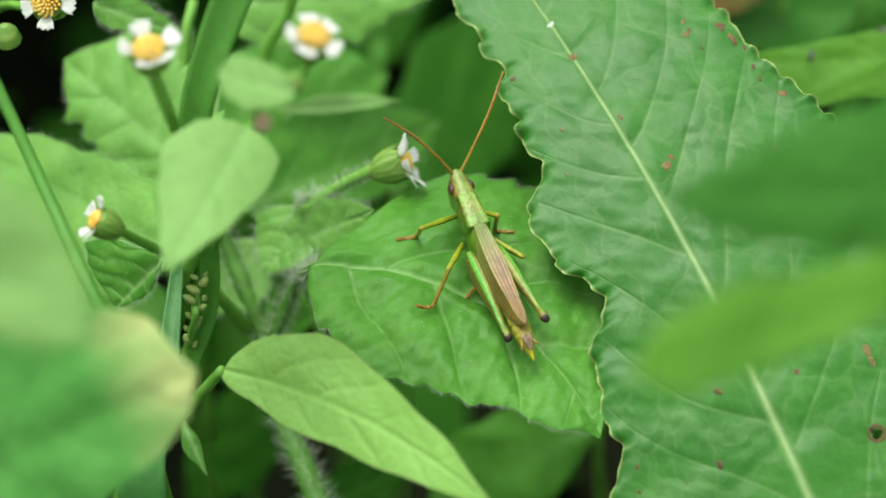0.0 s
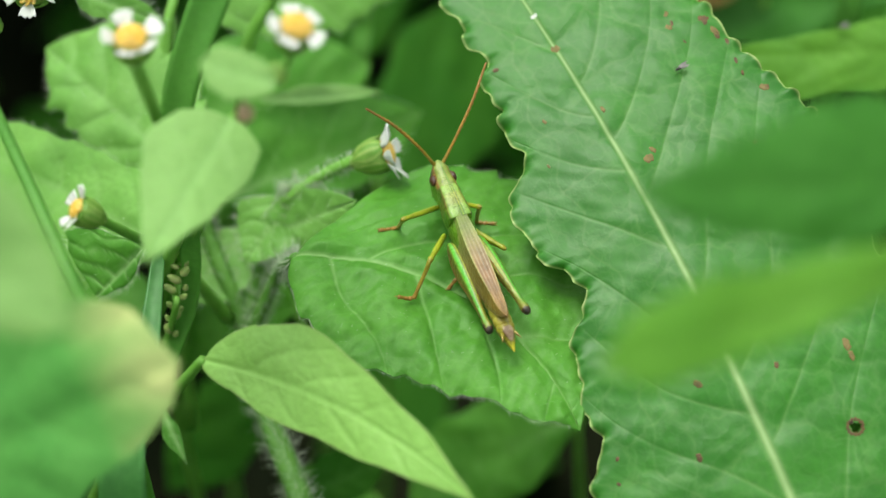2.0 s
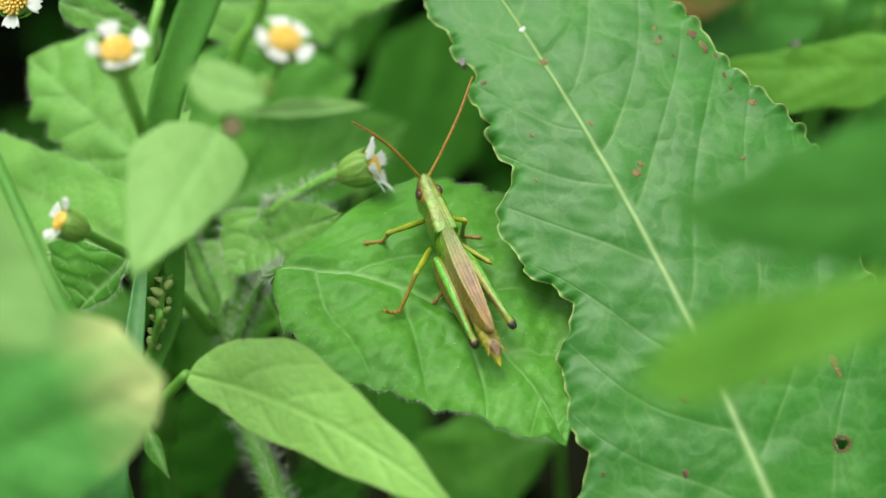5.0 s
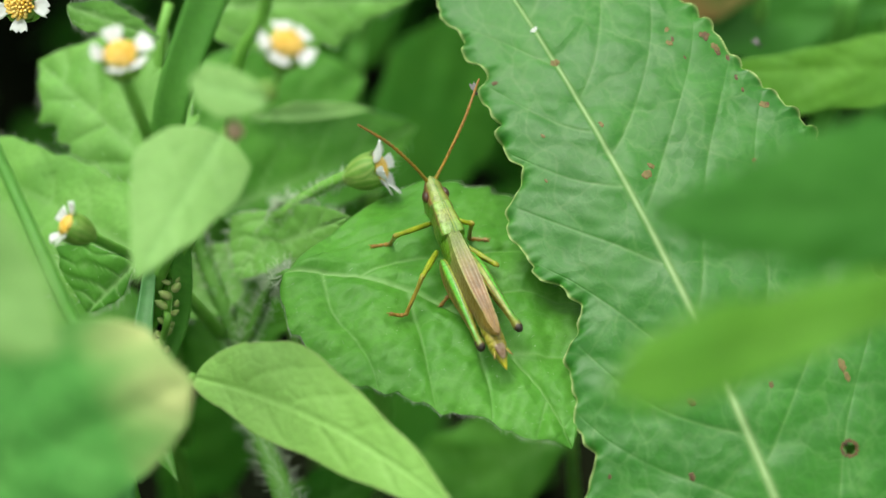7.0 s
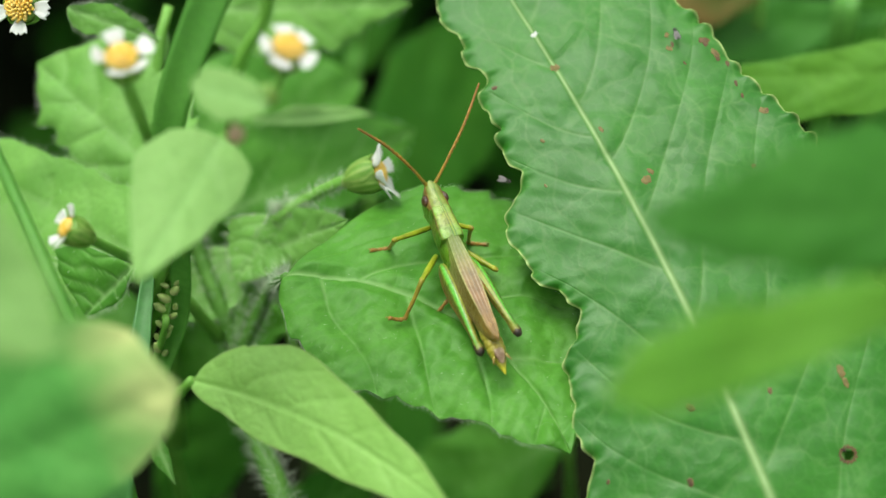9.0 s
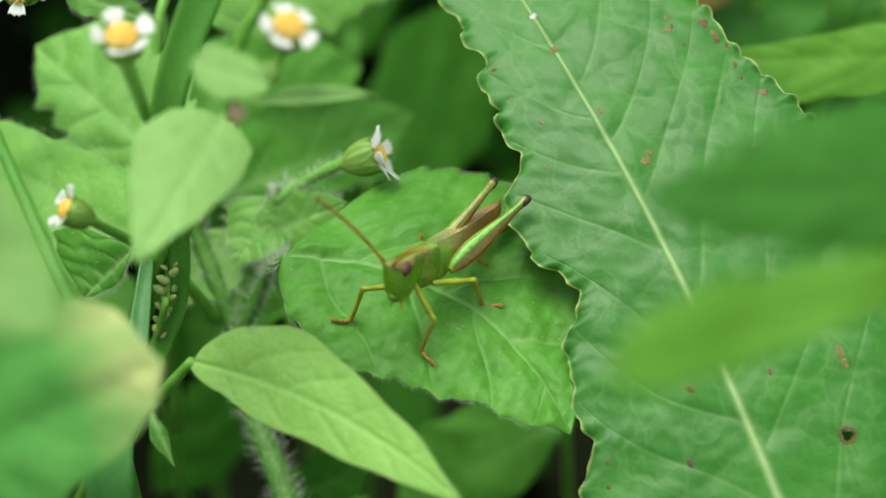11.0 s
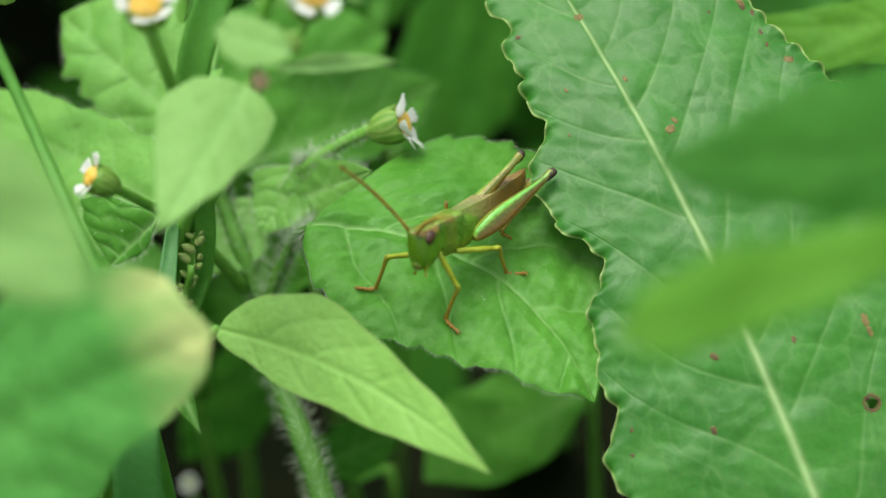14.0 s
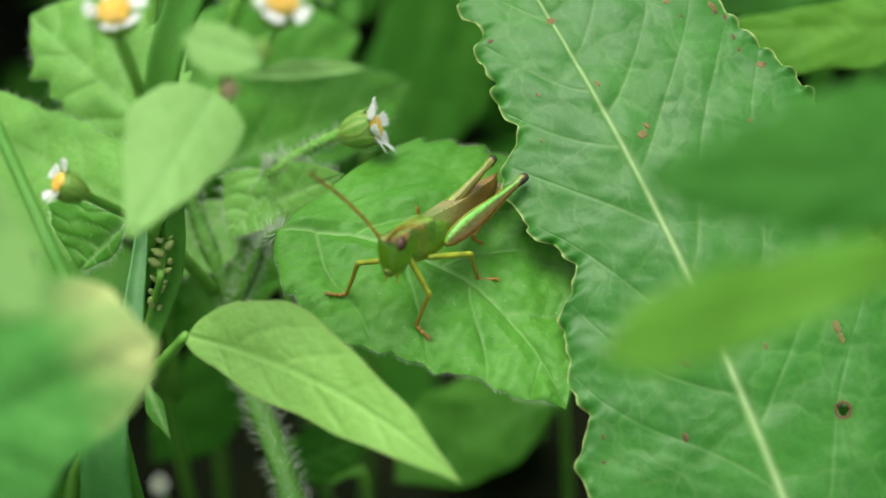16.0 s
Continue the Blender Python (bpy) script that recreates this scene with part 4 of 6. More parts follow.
    for name, mat, data, root in (
            ("side_leaf", YOUNG, dict(base=(60.6, 32.2, 196.0), tip=(34.0, 34.8, 191.2), face=(-0.2, -0.609, 0.768), left=[0.0, 3.0, 4.8, 4.8, 5.0, 5.4, 5.3, 3.8, 0.0], right=[0.0, 3.7, 3.9, 3.2, 2.7, 2.2, 1.8, 1.2, 0.0]), (66, 36, 0)),
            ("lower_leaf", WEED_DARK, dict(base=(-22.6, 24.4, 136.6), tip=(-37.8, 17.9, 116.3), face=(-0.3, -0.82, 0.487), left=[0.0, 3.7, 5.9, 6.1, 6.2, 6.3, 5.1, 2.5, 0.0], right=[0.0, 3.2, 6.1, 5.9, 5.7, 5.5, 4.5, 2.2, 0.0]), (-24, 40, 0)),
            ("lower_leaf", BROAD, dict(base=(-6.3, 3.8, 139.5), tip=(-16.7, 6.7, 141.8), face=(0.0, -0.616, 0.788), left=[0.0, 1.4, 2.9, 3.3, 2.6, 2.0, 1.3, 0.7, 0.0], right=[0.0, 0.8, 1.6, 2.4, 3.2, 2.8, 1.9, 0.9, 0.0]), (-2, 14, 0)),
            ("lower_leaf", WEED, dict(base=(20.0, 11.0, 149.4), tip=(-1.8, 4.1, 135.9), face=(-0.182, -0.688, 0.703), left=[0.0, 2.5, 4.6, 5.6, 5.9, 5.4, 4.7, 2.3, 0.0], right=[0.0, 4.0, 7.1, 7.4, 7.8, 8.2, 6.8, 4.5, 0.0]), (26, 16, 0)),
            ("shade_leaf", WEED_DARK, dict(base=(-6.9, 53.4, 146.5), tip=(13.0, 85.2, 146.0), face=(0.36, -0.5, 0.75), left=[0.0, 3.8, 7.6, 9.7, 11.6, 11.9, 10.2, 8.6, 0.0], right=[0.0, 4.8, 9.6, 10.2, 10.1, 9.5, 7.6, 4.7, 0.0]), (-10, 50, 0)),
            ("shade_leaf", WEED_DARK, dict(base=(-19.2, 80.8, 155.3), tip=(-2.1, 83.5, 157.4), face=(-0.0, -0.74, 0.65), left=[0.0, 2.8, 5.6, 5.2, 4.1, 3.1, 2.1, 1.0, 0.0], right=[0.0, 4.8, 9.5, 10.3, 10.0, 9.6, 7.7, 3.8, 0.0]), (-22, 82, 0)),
            ("shade_leaf", SHOOT, dict(base=(66.5, 67.6, 170.4), tip=(27.0, 64.0, 167.6), face=(-0.0, -0.616, 0.788), left=[0.0, 1.7, 3.5, 5.2, 4.9, 4.7, 4.1, 2.0, 0.0], right=[0.0, 1.6, 3.2, 4.3, 4.2, 4.2, 4.1, 2.3, 0.0]), (70, 70, 0)),
            ("lower_leaf", BROAD, dict(base=(-15.2, 11.5, 172.2), tip=(-31.3, 11.7, 162.2), face=(-0.396, -0.673, 0.624), left=[0.0, 1.3, 2.7, 3.9, 4.3, 4.8, 5.1, 2.6, 0.0], right=[0.0, 6.6, 6.8, 7.0, 6.9, 6.0, 5.1, 2.9, 0.0]), (-12, 14, 0)),
            ("lower_leaf", BROAD, dict(base=(-33.1, 12.1, 171.4), tip=(-27.5, 23.9, 171.8), face=(0.269, -0.16, 0.95), left=[0.0, 1.0, 1.9, 2.8, 3.1, 3.4, 3.7, 2.4, 0.0], right=[0.0, 1.3, 2.6, 3.9, 4.5, 4.3, 4.2, 3.2, 0.0]), (-35, 14, 0)),
            ("shade_leaf", RUSTY, dict(base=(47.0, 66.0, 176.0), tip=(30.0, 70.0, 176.0), face=(0.0, -0.65, 0.76), left=[0.0, 3.0, 5.0, 6.0, 6.4, 6.0, 4.8, 2.8, 0.0], right=[0.0, 2.4, 3.6, 4.2, 4.2, 3.8, 3.0, 1.8, 0.0]), (52, 70, 0)),
            ("lower_leaf", WEED, dict(base=(-31.0, 33.5, 181.0), tip=(-7.0, 47.0, 177.0), face=(0.1, -0.5, 0.86), left=[0.0, 5.0, 7.5, 8.6, 9.0, 8.2, 6.4, 3.6, 0.0], right=[0.0, 5.0, 7.4, 8.4, 8.6, 7.8, 6.0, 3.4, 0.0]), (-34, 32, 0)),
            ("lower_leaf", BROAD, dict(base=(-46.0, 21.0, 168.0), tip=(-32.0, 5.0, 168.5), face=(-0.1, -0.45, 0.88), left=[0.0, 4.0, 5.6, 6.2, 6.3, 5.6, 4.2, 2.4, 0.0], right=[0.0, 4.0, 5.8, 6.4, 6.4, 5.7, 4.4, 2.4, 0.0]), (-50, 24, 0)),
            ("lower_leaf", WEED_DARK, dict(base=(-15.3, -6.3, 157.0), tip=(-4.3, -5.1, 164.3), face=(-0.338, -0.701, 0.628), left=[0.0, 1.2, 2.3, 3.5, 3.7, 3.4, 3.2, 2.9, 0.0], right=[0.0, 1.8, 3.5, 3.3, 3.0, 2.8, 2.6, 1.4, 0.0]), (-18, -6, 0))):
        p = thing(name, root, "reddish withered leaf on its stalk behind the dock" if mat is RUSTY else "single green weed leaf on its stalk, in the shade", "leaf plant", "weed leaves behind")
        b = data["base"]
        limb("leaf_stalk", p, STEM, [root, ((root[0] + b[0]) / 2 + 2, (root[1] + b[1]) / 2, b[2] * 0.6), b], [0.9, 0.8, 0.6])
        leaf("leaf", p, mat, n=60, m=24, seed=rng.randrange(99), paint_vein=0.5, **data)

    return front, back, shrub


def blade(name, points, half, material, label, face=(0, -0.6, 0.8), fold=0.25):
    """A grass blade: a long creased strip that narrows as the half-widths say."""
    p = thing(name, points[0], label, "grass", "grass blades")
    count, cols = 40, 7
    mid = curve_points(points, count)
    w = np.interp(np.linspace(0, 1, count), np.linspace(0, 1, len(half)), half)
    verts = []
    for i, c in enumerate(mid):
        d = (mid[min(i + 1, count - 1)] - mid[max(i - 1, 0)]).normalized()
        s = d.cross(Vector(face)).normalized()
        n = s.cross(d)
        for j in range(cols):
            v = (j - (cols - 1) / 2) / ((cols - 1) / 2)
            verts.append((c + s * v * w[i] + n * (fold * w[i] * abs(v) + 0.03 * math.cos(v * 12)) - Vector(points[0])) * MM)
    top = np.array([tuple(v) for v in verts])
    f = grid_faces(count, cols)
    ring = np.concatenate([np.arange(cols), np.arange(1, count) * cols + cols - 1, (count - 1) * cols + np.arange(cols - 2, -1, -1), np.arange(count - 2, 0, -1) * cols])
    after, k = np.roll(ring, -1), len(top)
    faces = np.concatenate([f, f[:, ::-1] + k, np.stack([ring, ring + k, after + k, after], -1)])
    verts = np.concatenate([top, top - np.array(Vector(face).normalized()) * 0.2 * MM])
    put("blade", mesh_of("blade", verts, faces, material), Matrix.Translation(vec(points[0])), p)


def build_grass():
    blade("grass", [(-44, -10, 100), (-36, -12, 165), (-26.8, -6.4, 188.7), (-24.2, -2.7, 197.9), (-24.0, 1.5, 217.7), (-18.6, 8.4, 231.9), (-14, 14, 245)],
          [0.8, 0.85, 0.9, 1.0, 1.6, 1.95, 2.0], GRASS, "upright green grass blade")
    blade("grass", [(-29, -45, 120), (-28.8, -29.1, 193.8), (-28.0, -15.9, 196.5), (-27.4, 0.5, 200.4)], [2.7, 2.4, 1.4, 0.5], BLUEGRASS, "bluish green pointed grass blade")
    p = thing("grass", (-24, -38, 60), "thin round grass stem close to the lens", "grass", "grass blades")
    limb("stem", p, GRASS, [(-22, -40, 60), (-28.1, -23.3, 203.4), (-30.8, -18.7, 211.8), (-38.6, -4.5, 218.7), (-43.3, 3.5, 225.0), (-47.5, 11.2, 231.5)], [0.7, 0.66, 0.64, 0.6, 0.56, 0.52])
    blade("grass", [(56, 50, 100), (56.3, 55.9, 173.9), (56.9, 64.0, 180.2), (57, 70, 190)], [1.6, 1.7, 1.7, 1.6], GRASS, "dark green grass blade in the shade")
    blade("grass", [(-10, 50, 120), (-9.3, 53.0, 165.2), (-8.5, 57.4, 175.0), (-8, 62, 190)], [1.2, 1.2, 1.2, 1.0], GRASS, "dark green grass blade in the shade")


build_ground()
build_undergrowth()
build_hairy_weed()
build_front_weed()
dock = build_dock()
front_leaf, pale_leaf, shoot = build_single_leaves()
build_grass()


# ---- the grasshopper ----
def band_material(name, around=None, along=None, rough=0.32, streak=(0.0, 1.0), grain=2500.0, coat=0.12, speckle=0.65):
    """Colours by the attributes around (0 top, 0.25 outer side, 0.5 below) and along (0 to 1); along's third value is how much it covers."""
    m, t, b = nodes(name)
    place = t.nodes.new("ShaderNodeTexCoord").outputs["Object"]

    def ramp(key, stops):
        r = t.nodes.new("ShaderNodeValToRGB")
        els = r.color_ramp.elements
        els[0].position, els[1].position = stops[0][0], stops[-1][0]
        els[0].color, els[1].color = (*stops[0][1], stops[0][2] if len(stops[0]) > 2 else 1), (*stops[-1][1], stops[-1][2] if len(stops[-1]) > 2 else 1)
        for s in stops[1:-1]:
            e = els.new(s[0])
            e.color = (*s[1], s[2] if len(s) > 2 else 1)
        t.links.new(node(t, "ShaderNodeAttribute", attribute_name=key).outputs["Fac"], r.inputs[0])
        return r

    colour = ramp("around", around).outputs[0]
    if along:
        r = ramp("along", along)
        colour = mixed(t, r.outputs[1], colour, r.outputs[0])
    fine = node(t, "ShaderNodeTexNoise", [(place, "Vector")], Scale=grain, Detail=4.0).outputs[0]
    big = node(t, "ShaderNodeTexNoise", [(place, "Vector")], Scale=grain * 0.28, Detail=3.0).outputs[0]
    darker = mixed(t, 1.0, colour, (0.36, 0.32, 0.2), "MULTIPLY")
    lighter = mixed(t, 1.0, colour, (1.25, 1.22, 1.15), "MULTIPLY")
    colour2 = mixed(t, ramped(t, big, 0.35, 0.65), colour, lighter)
    colour2 = mixed(t, scaled(t, ramped(t, fine, 0.45, 0.75), speckle), colour2, darker)
    if streak[0]:
        mapping = node(t, "ShaderNodeMapping", [(place, "Vector")], Scale=(60.0, 3500.0, 3500.0))
        lines = node(t, "ShaderNodeTexNoise", [(mapping.outputs[0], "Vector")], Scale=streak[1], Detail=2.0).outputs[0]
        colour2 = mixed(t, scaled(t, ramped(t, lines, 0.45, 0.62), streak[0]), colour2, darker)
    t.links.new(colour2, b.inputs["Base Color"])
    b.inputs["Roughness"].default_value, b.inputs["Coat Weight"].default_value = rough, coat
    b.inputs["Coat Roughness"].default_value = 0.25
    bump = node(t, "ShaderNodeBump", [(fine, "Height")], Strength=0.8, Distance=0.00018)
    t.links.new(bump.outputs[0], b.inputs["Normal"])
    return m


GREEN, YELLOW, DARK = (0.095, 0.20, 0.013), (0.30, 0.31, 0.018), (0.022, 0.012, 0.008)
HOP_HEAD = band_material("hopper_head", [(0, (0.16, 0.22, 0.034)), (0.09, (0.17, 0.21, 0.034)), (0.115, (0.22, 0.115, 0.04)), (0.155, (0.20, 0.14, 0.03)), (0.18, (0.05, 0.08, 0.008)), (0.22, (0.075, 0.185, 0.008)),
                                         (0.5, (0.10, 0.21, 0.010)), (0.78, (0.075, 0.185, 0.008)), (0.82, (0.05, 0.08, 0.008)), (0.845, (0.20, 0.14, 0.03)), (0.885, (0.22, 0.115, 0.04)), (0.91, (0.17, 0.21, 0.034)), (1, (0.16, 0.22, 0.034))], speckle=0.5)
HOP_SADDLE = band_material("hopper_pronotum", [(0, (0.15, 0.22, 0.03)), (0.03, (0.19, 0.28, 0.05)), (0.10, (0.15, 0.28, 0.035)), (0.115, (0.20, 0.13, 0.04)), (0.13, (0.05, 0.05, 0.012)), (0.17, (0.040, 0.10, 0.005)), (0.28, (0.072, 0.175, 0.008)), (0.40, (0.10, 0.15, 0.012)),
                                               (0.5, YELLOW), (0.60, (0.10, 0.15, 0.012)), (0.72, (0.072, 0.175, 0.008)), (0.83, (0.040, 0.10, 0.005)), (0.87, (0.05, 0.05, 0.012)), (0.885, (0.20, 0.13, 0.04)), (0.90, (0.15, 0.28, 0.035)), (0.97, (0.19, 0.28, 0.05)), (1, (0.15, 0.22, 0.03))],
                          [(0, (0.10, 0.26, 0.02), 0.35), (0.28, (0.11, 0.26, 0.03), 0.25), (0.40, (0.28, 0.24, 0.05), 0.28), (0.64, (0.27, 0.24, 0.05), 0.25), (0.72, (0.12, 0.25, 0.02), 0.25), (1, (0.13, 0.25, 0.03), 0.1)], speckle=0.65)
HOP_CHEST = band_material("hopper_thorax", [(0, GREEN), (0.25, (0.075, 0.175, 0.008)), (0.45, (0.2, 0.22, 0.016)), (0.55, (0.2, 0.22, 0.016)), (0.75, (0.075, 0.175, 0.008)), (1, GREEN)], speckle=0.55)
HOP_BELLY = band_material("hopper_abdomen", [(0, (0.22, 0.18, 0.02)), (0.08, (0.26, 0.22, 0.025)), (0.2, (0.25, 0.24, 0.03)), (0.3, (0.13, 0.08, 0.03)), (0.5, YELLOW), (0.7, (0.15, 0.09, 0.03)), (0.8, (0.24, 0.22, 0.03)), (1, (0.20, 0.17, 0.03))],
                         [(0.0, YELLOW, 0), (0.84, YELLOW, 0), (0.9, (0.40, 0.38, 0.02), 0.9), (1, (0.46, 0.38, 0.02), 1)], speckle=0.4)
HOP_WING = band_material("hopper_wing", [(0, (0.17, 0.10, 0.05)), (0.05, (0.302, 0.211, 0.147)), (0.09, (0.185, 0.101, 0.052)), (0.19, (0.218, 0.125, 0.070)), (0.23, (0.370, 0.281, 0.210)), (0.27, (0.210, 0.117, 0.063)), (0.36, (0.210, 0.121, 0.056)), (0.40, (0.353, 0.312, 0.126)), (0.44, (0.210, 0.211, 0.056)), (0.48, (0.134, 0.078, 0.015)), (0.72, (0.151, 0.090, 0.018)), (0.88, (0.092, 0.051, 0.013)), (1, (0.05, 0.045, 0.012))],
                        [(0, (0.11, 0.21, 0.03), 0.75), (0.16, (0.19, 0.29, 0.07), 0.6), (0.42, (0.24, 0.24, 0.10), 0.25), (0.6, (0.22, 0.13, 0.03), 0.1), (0.8, (0.21, 0.125, 0.028), 0.55), (1, (0.19, 0.115, 0.024), 0.9)],
                        rough=0.34, streak=(0.14, 1.0), coat=0.2, speckle=0.3)
FEMUR = band_material("hopper_hind_femur", [(0, (0.17, 0.20, 0.022)), (0.055, (0.23, 0.27, 0.025)), (0.07, (0.025, 0.05, 0.01)), (0.085, (0.14, 0.31, 0.03)), (0.13, (0.09, 0.36, 0.04)), (0.165, (0.09, 0.34, 0.035)), (0.20, (0.13, 0.21, 0.018)), (0.225, (0.06, 0.09, 0.012)),
                                            (0.30, (0.14, 0.08, 0.018)), (0.5, (0.20, 0.085, 0.018)), (0.75, (0.22, 0.12, 0.02)), (0.88, (0.15, 0.15, 0.02)), (0.93, (0.05, 0.06, 0.012)), (0.95, (0.19, 0.23, 0.022)), (1, (0.17, 0.20, 0.022))],
                      [(0, YELLOW, 0.3), (0.1, GREEN, 0.0), (0.58, GREEN, 0.0), (0.80, (0.20, 0.20, 0.03), 0.7), (0.90, (0.22, 0.19, 0.035), 0.85), (0.95, (0.16, 0.13, 0.03), 0.7), (1, DARK, 0.9)], speckle=0.5)
LEG = band_material("hopper_leg", [(0, (0.26, 0.33, 0.014)), (0.3, (0.21, 0.23, 0.012)), (0.5, (0.13, 0.12, 0.010)), (1, (0.26, 0.33, 0.014))],
                    [(0, GREEN, 0.4), (0.7, YELLOW, 0.15), (1, (0.24, 0.16, 0.018), 0.7)], speckle=0.3)
SHIN = band_material("hopper_shin", [(0, (0.25, 0.20, 0.022)), (0.5, (0.20, 0.14, 0.018)), (1, (0.25, 0.20, 0.022))],
                     [(0, (0.26, 0.26, 0.020), 0.7), (0.45, (0.24, 0.15, 0.018), 0.5), (1, (0.25, 0.125, 0.022), 0.9)], speckle=0.35)
EYE = plain_material("hopper_eye", (0.045, 0.016, 0.008), (0.08, 0.032, 0.014), rough=0.4, scale=1500, coat=0.1)
FEELER = band_material("hopper_antenna", [(0, (0.29, 0.155, 0.022)), (0.5, (0.26, 0.14, 0.022)), (1, (0.29, 0.155, 0.022))], [(0, (0.30, 0.24, 0.03), 0.8), (0.3, (0.28, 0.15, 0.02), 0.2), (1, (0.26, 0.105, 0.025), 0.7)])
KNEE = plain_material("hopper_knee", (0.010, 0.007, 0.005), (0.045, 0.024, 0.013), rough=0.5, scale=2500)
PLATE = plain_material("hopper_tail_plate", (0.13, 0.07, 0.03), (0.34, 0.25, 0.16), rough=0.5, scale=1400, coat=0.05)


def loft(stations, sides=24, count=40, mirror=False, rings=0, ring_depth=0.0):
    """A body along x. Stations: x, y centre, half-width, top, bottom, squareness (2 is round). Returns verts, faces and the attributes."""
    s = np.array(stations, float)
    # even steps along the stations, smoothly
    keys = np.linspace(0, 1, len(s))
    fine = np.linspace(0, 1, count)
    cols = []
    for c in range(s.shape[1]):
        p = np.concatenate([[2 * s[0, c] - s[1, c]], s[:, c], [2 * s[-1, c] - s[-2, c]]])
        out = []
        for f in fine:
            k = min(int(f * (len(s) - 1)), len(s) - 2)
            q = f * (len(s) - 1) - k
            a, b, d, e = p[k:k + 4]
            out.append(0.5 * (2 * b + (d - a) * q + (2 * a - 5 * b + 4 * d - e) * q * q + (3 * b - a - 3 * d + e) * q ** 3))
        cols.append(np.array(out))
    x, yc, hw, top, bot, sq = cols
    th = np.arange(sides) / sides * 2 * math.pi
    verts, around, along = [], [], []
    for i in range(count):
        k = 1 - ring_depth * (0.5 + 0.5 * math.cos(2 * math.pi * rings * fine[i])) ** 6 if rings else 1
        e = 2 / max(1.2, sq[i])
        half, mid = (top[i] - bot[i]) / 2, (top[i] + bot[i]) / 2
        for a in th:
            cy, cz = math.sin(a), math.cos(a)
            y = math.copysign(abs(cy) ** e, cy) * max(hw[i], 0.02) * k
            z = math.copysign(abs(cz) ** e, cz) * max(half, 0.02) * k
            y = y + yc[i]
            verts.append((x[i] * MM, (-y if mirror else y) * MM, (mid + z) * MM))
            around.append(a / (2 * math.pi))
            along.append(fine[i])
    faces = [tuple(f) for f in grid_faces(count, sides, True)] + [tuple(range(sides))[::-1], tuple(range((count - 1) * sides, count * sides))]
    forward = x[-1] > x[0]
    if forward == mirror:
        faces = [f[::-1] for f in faces]
    return verts, faces, {"around": around, "along": along}


def build(name, parent, material, lofted, m=None, label=""):
    verts, faces, floats = lofted
    ob = new(name, mesh_of(name, verts, faces, material, floats=floats))
    ob.parent = parent
    ob.matrix_basis = m or Matrix()
    return tagged(ob, label)


def aim(origin, target, up):
    """A pose in millimetres at origin, x towards target, z near up."""
    x = (Vector(target) - Vector(origin)).normalized()
    y = Vector(up).cross(x).normalized()
    z = x.cross(y)
    m = Matrix((x, y, z)).transposed().to_4x4()
    m.translation = Vector(origin) * MM
    return m


HIPS = {"F": (3.4, 0.9, -2.6), "M": (0.4, 1.2, -2.9), "H": (-1.8, 1.45, -2.0)}
THIGH = {"F": 4.75, "M": 4.6, "H": 10.7}
SHIN_LONG = {"F": 4.5, "M": 4.3, "H": 7.9}
# knee, ankle and toe of each leg in the body's space: at rest, and after it has turned round
STANCE_1 = {
    "LF": ((1.97, 5.48, -0.45), (3.49, 5.25, -4.68), (3.83, 6.67, -4.95)),
    "LM": ((-3.33, 4.45, -0.52), (-5.33, 6.68, -3.61), (-5.88, 8.49, -3.73)),
    "RF": ((1.00, -2.56, -0.55), (1.78, -2.85, -4.97), (1.53, -3.53, -5.15)),
    "RM": ((-3.29, -3.84, -2.66), (-0.26, -1.91, -4.08), (-1.94, -2.96, -3.9)),
    "LH": ((-12.24, 1.45, -0.85), (-4.60, 1.30, -2.75), (-5.0, 2.2, -3.7)),
    "RH": ((-11.99, -2.45, 0.45), (-4.70, -2.0, -2.3), (-5.2, -2.6, -3.6)),
}
STANCE_2 = {
    "RF": ((4.03, -5.30, -3.69), (3.37, -7.36, -7.64), (5.18, -9.22, -7.80)),
    "LF": ((2.39, 2.16, -5.98), (1.69, -0.04, -9.85), (1.81, 1.53, -11.11)),
    "LM": ((-3.60, 2.98, -3.48), (-5.91, 2.10, -7.00), (-7.19, 3.78, -7.66)),
    "RM": ((-2.39, -3.61, -2.09), (-6.18, -5.37, -3.13), (-7.61, -6.07, -2.82)),
    "LH": (( -10.78, 4.73, 2.81), (-6.0, 0.81, -3.43), (-7.34, 0.57, -4.69)),
    "RH": (( -9.74, 1.63, 4.47), (-7.0, -1.28, -0.25), (-9.0, -2.9, -2.04)),
}


def leg_poses(key, points, lift=0.0):
    """The poses of thigh (in the body's space) and shin (in the thigh's). lift: degrees by which the thigh swings up about the hip."""
    side = 1 if key[0] == "L" else -1
    hip = Vector(HIPS[key[1]])
    hip.y *= side
    knee, ankle, toe = (Vector(p) for p in points)
    thigh = aim(hip, knee, (0, -0.40 * side, 1) if key[1] == "H" else (0.2, -0.3 * side, 1))
    if key[1] != "H":
        thigh = aim(knee + (hip - knee).normalized() * THIGH[key[1]], knee, (0.1, 0, 1))
    if lift:
        about = Matrix.Translation(hip * MM)
        thigh = about @ Matrix.Rotation(radians(lift), 4, "Y") @ about.inverted() @ thigh
    end = thigh @ Vector((THIGH[key[1]] * MM, 0, 0)) / MM
    if lift:
        turn = thigh @ leg_poses(key, points)[0].inverted()
        ankle, toe = turn @ (ankle * MM) / MM, turn @ (toe * MM) / MM
    shin = aim(end, ankle, toe - ankle)
    return thigh, thigh.inverted() @ shin


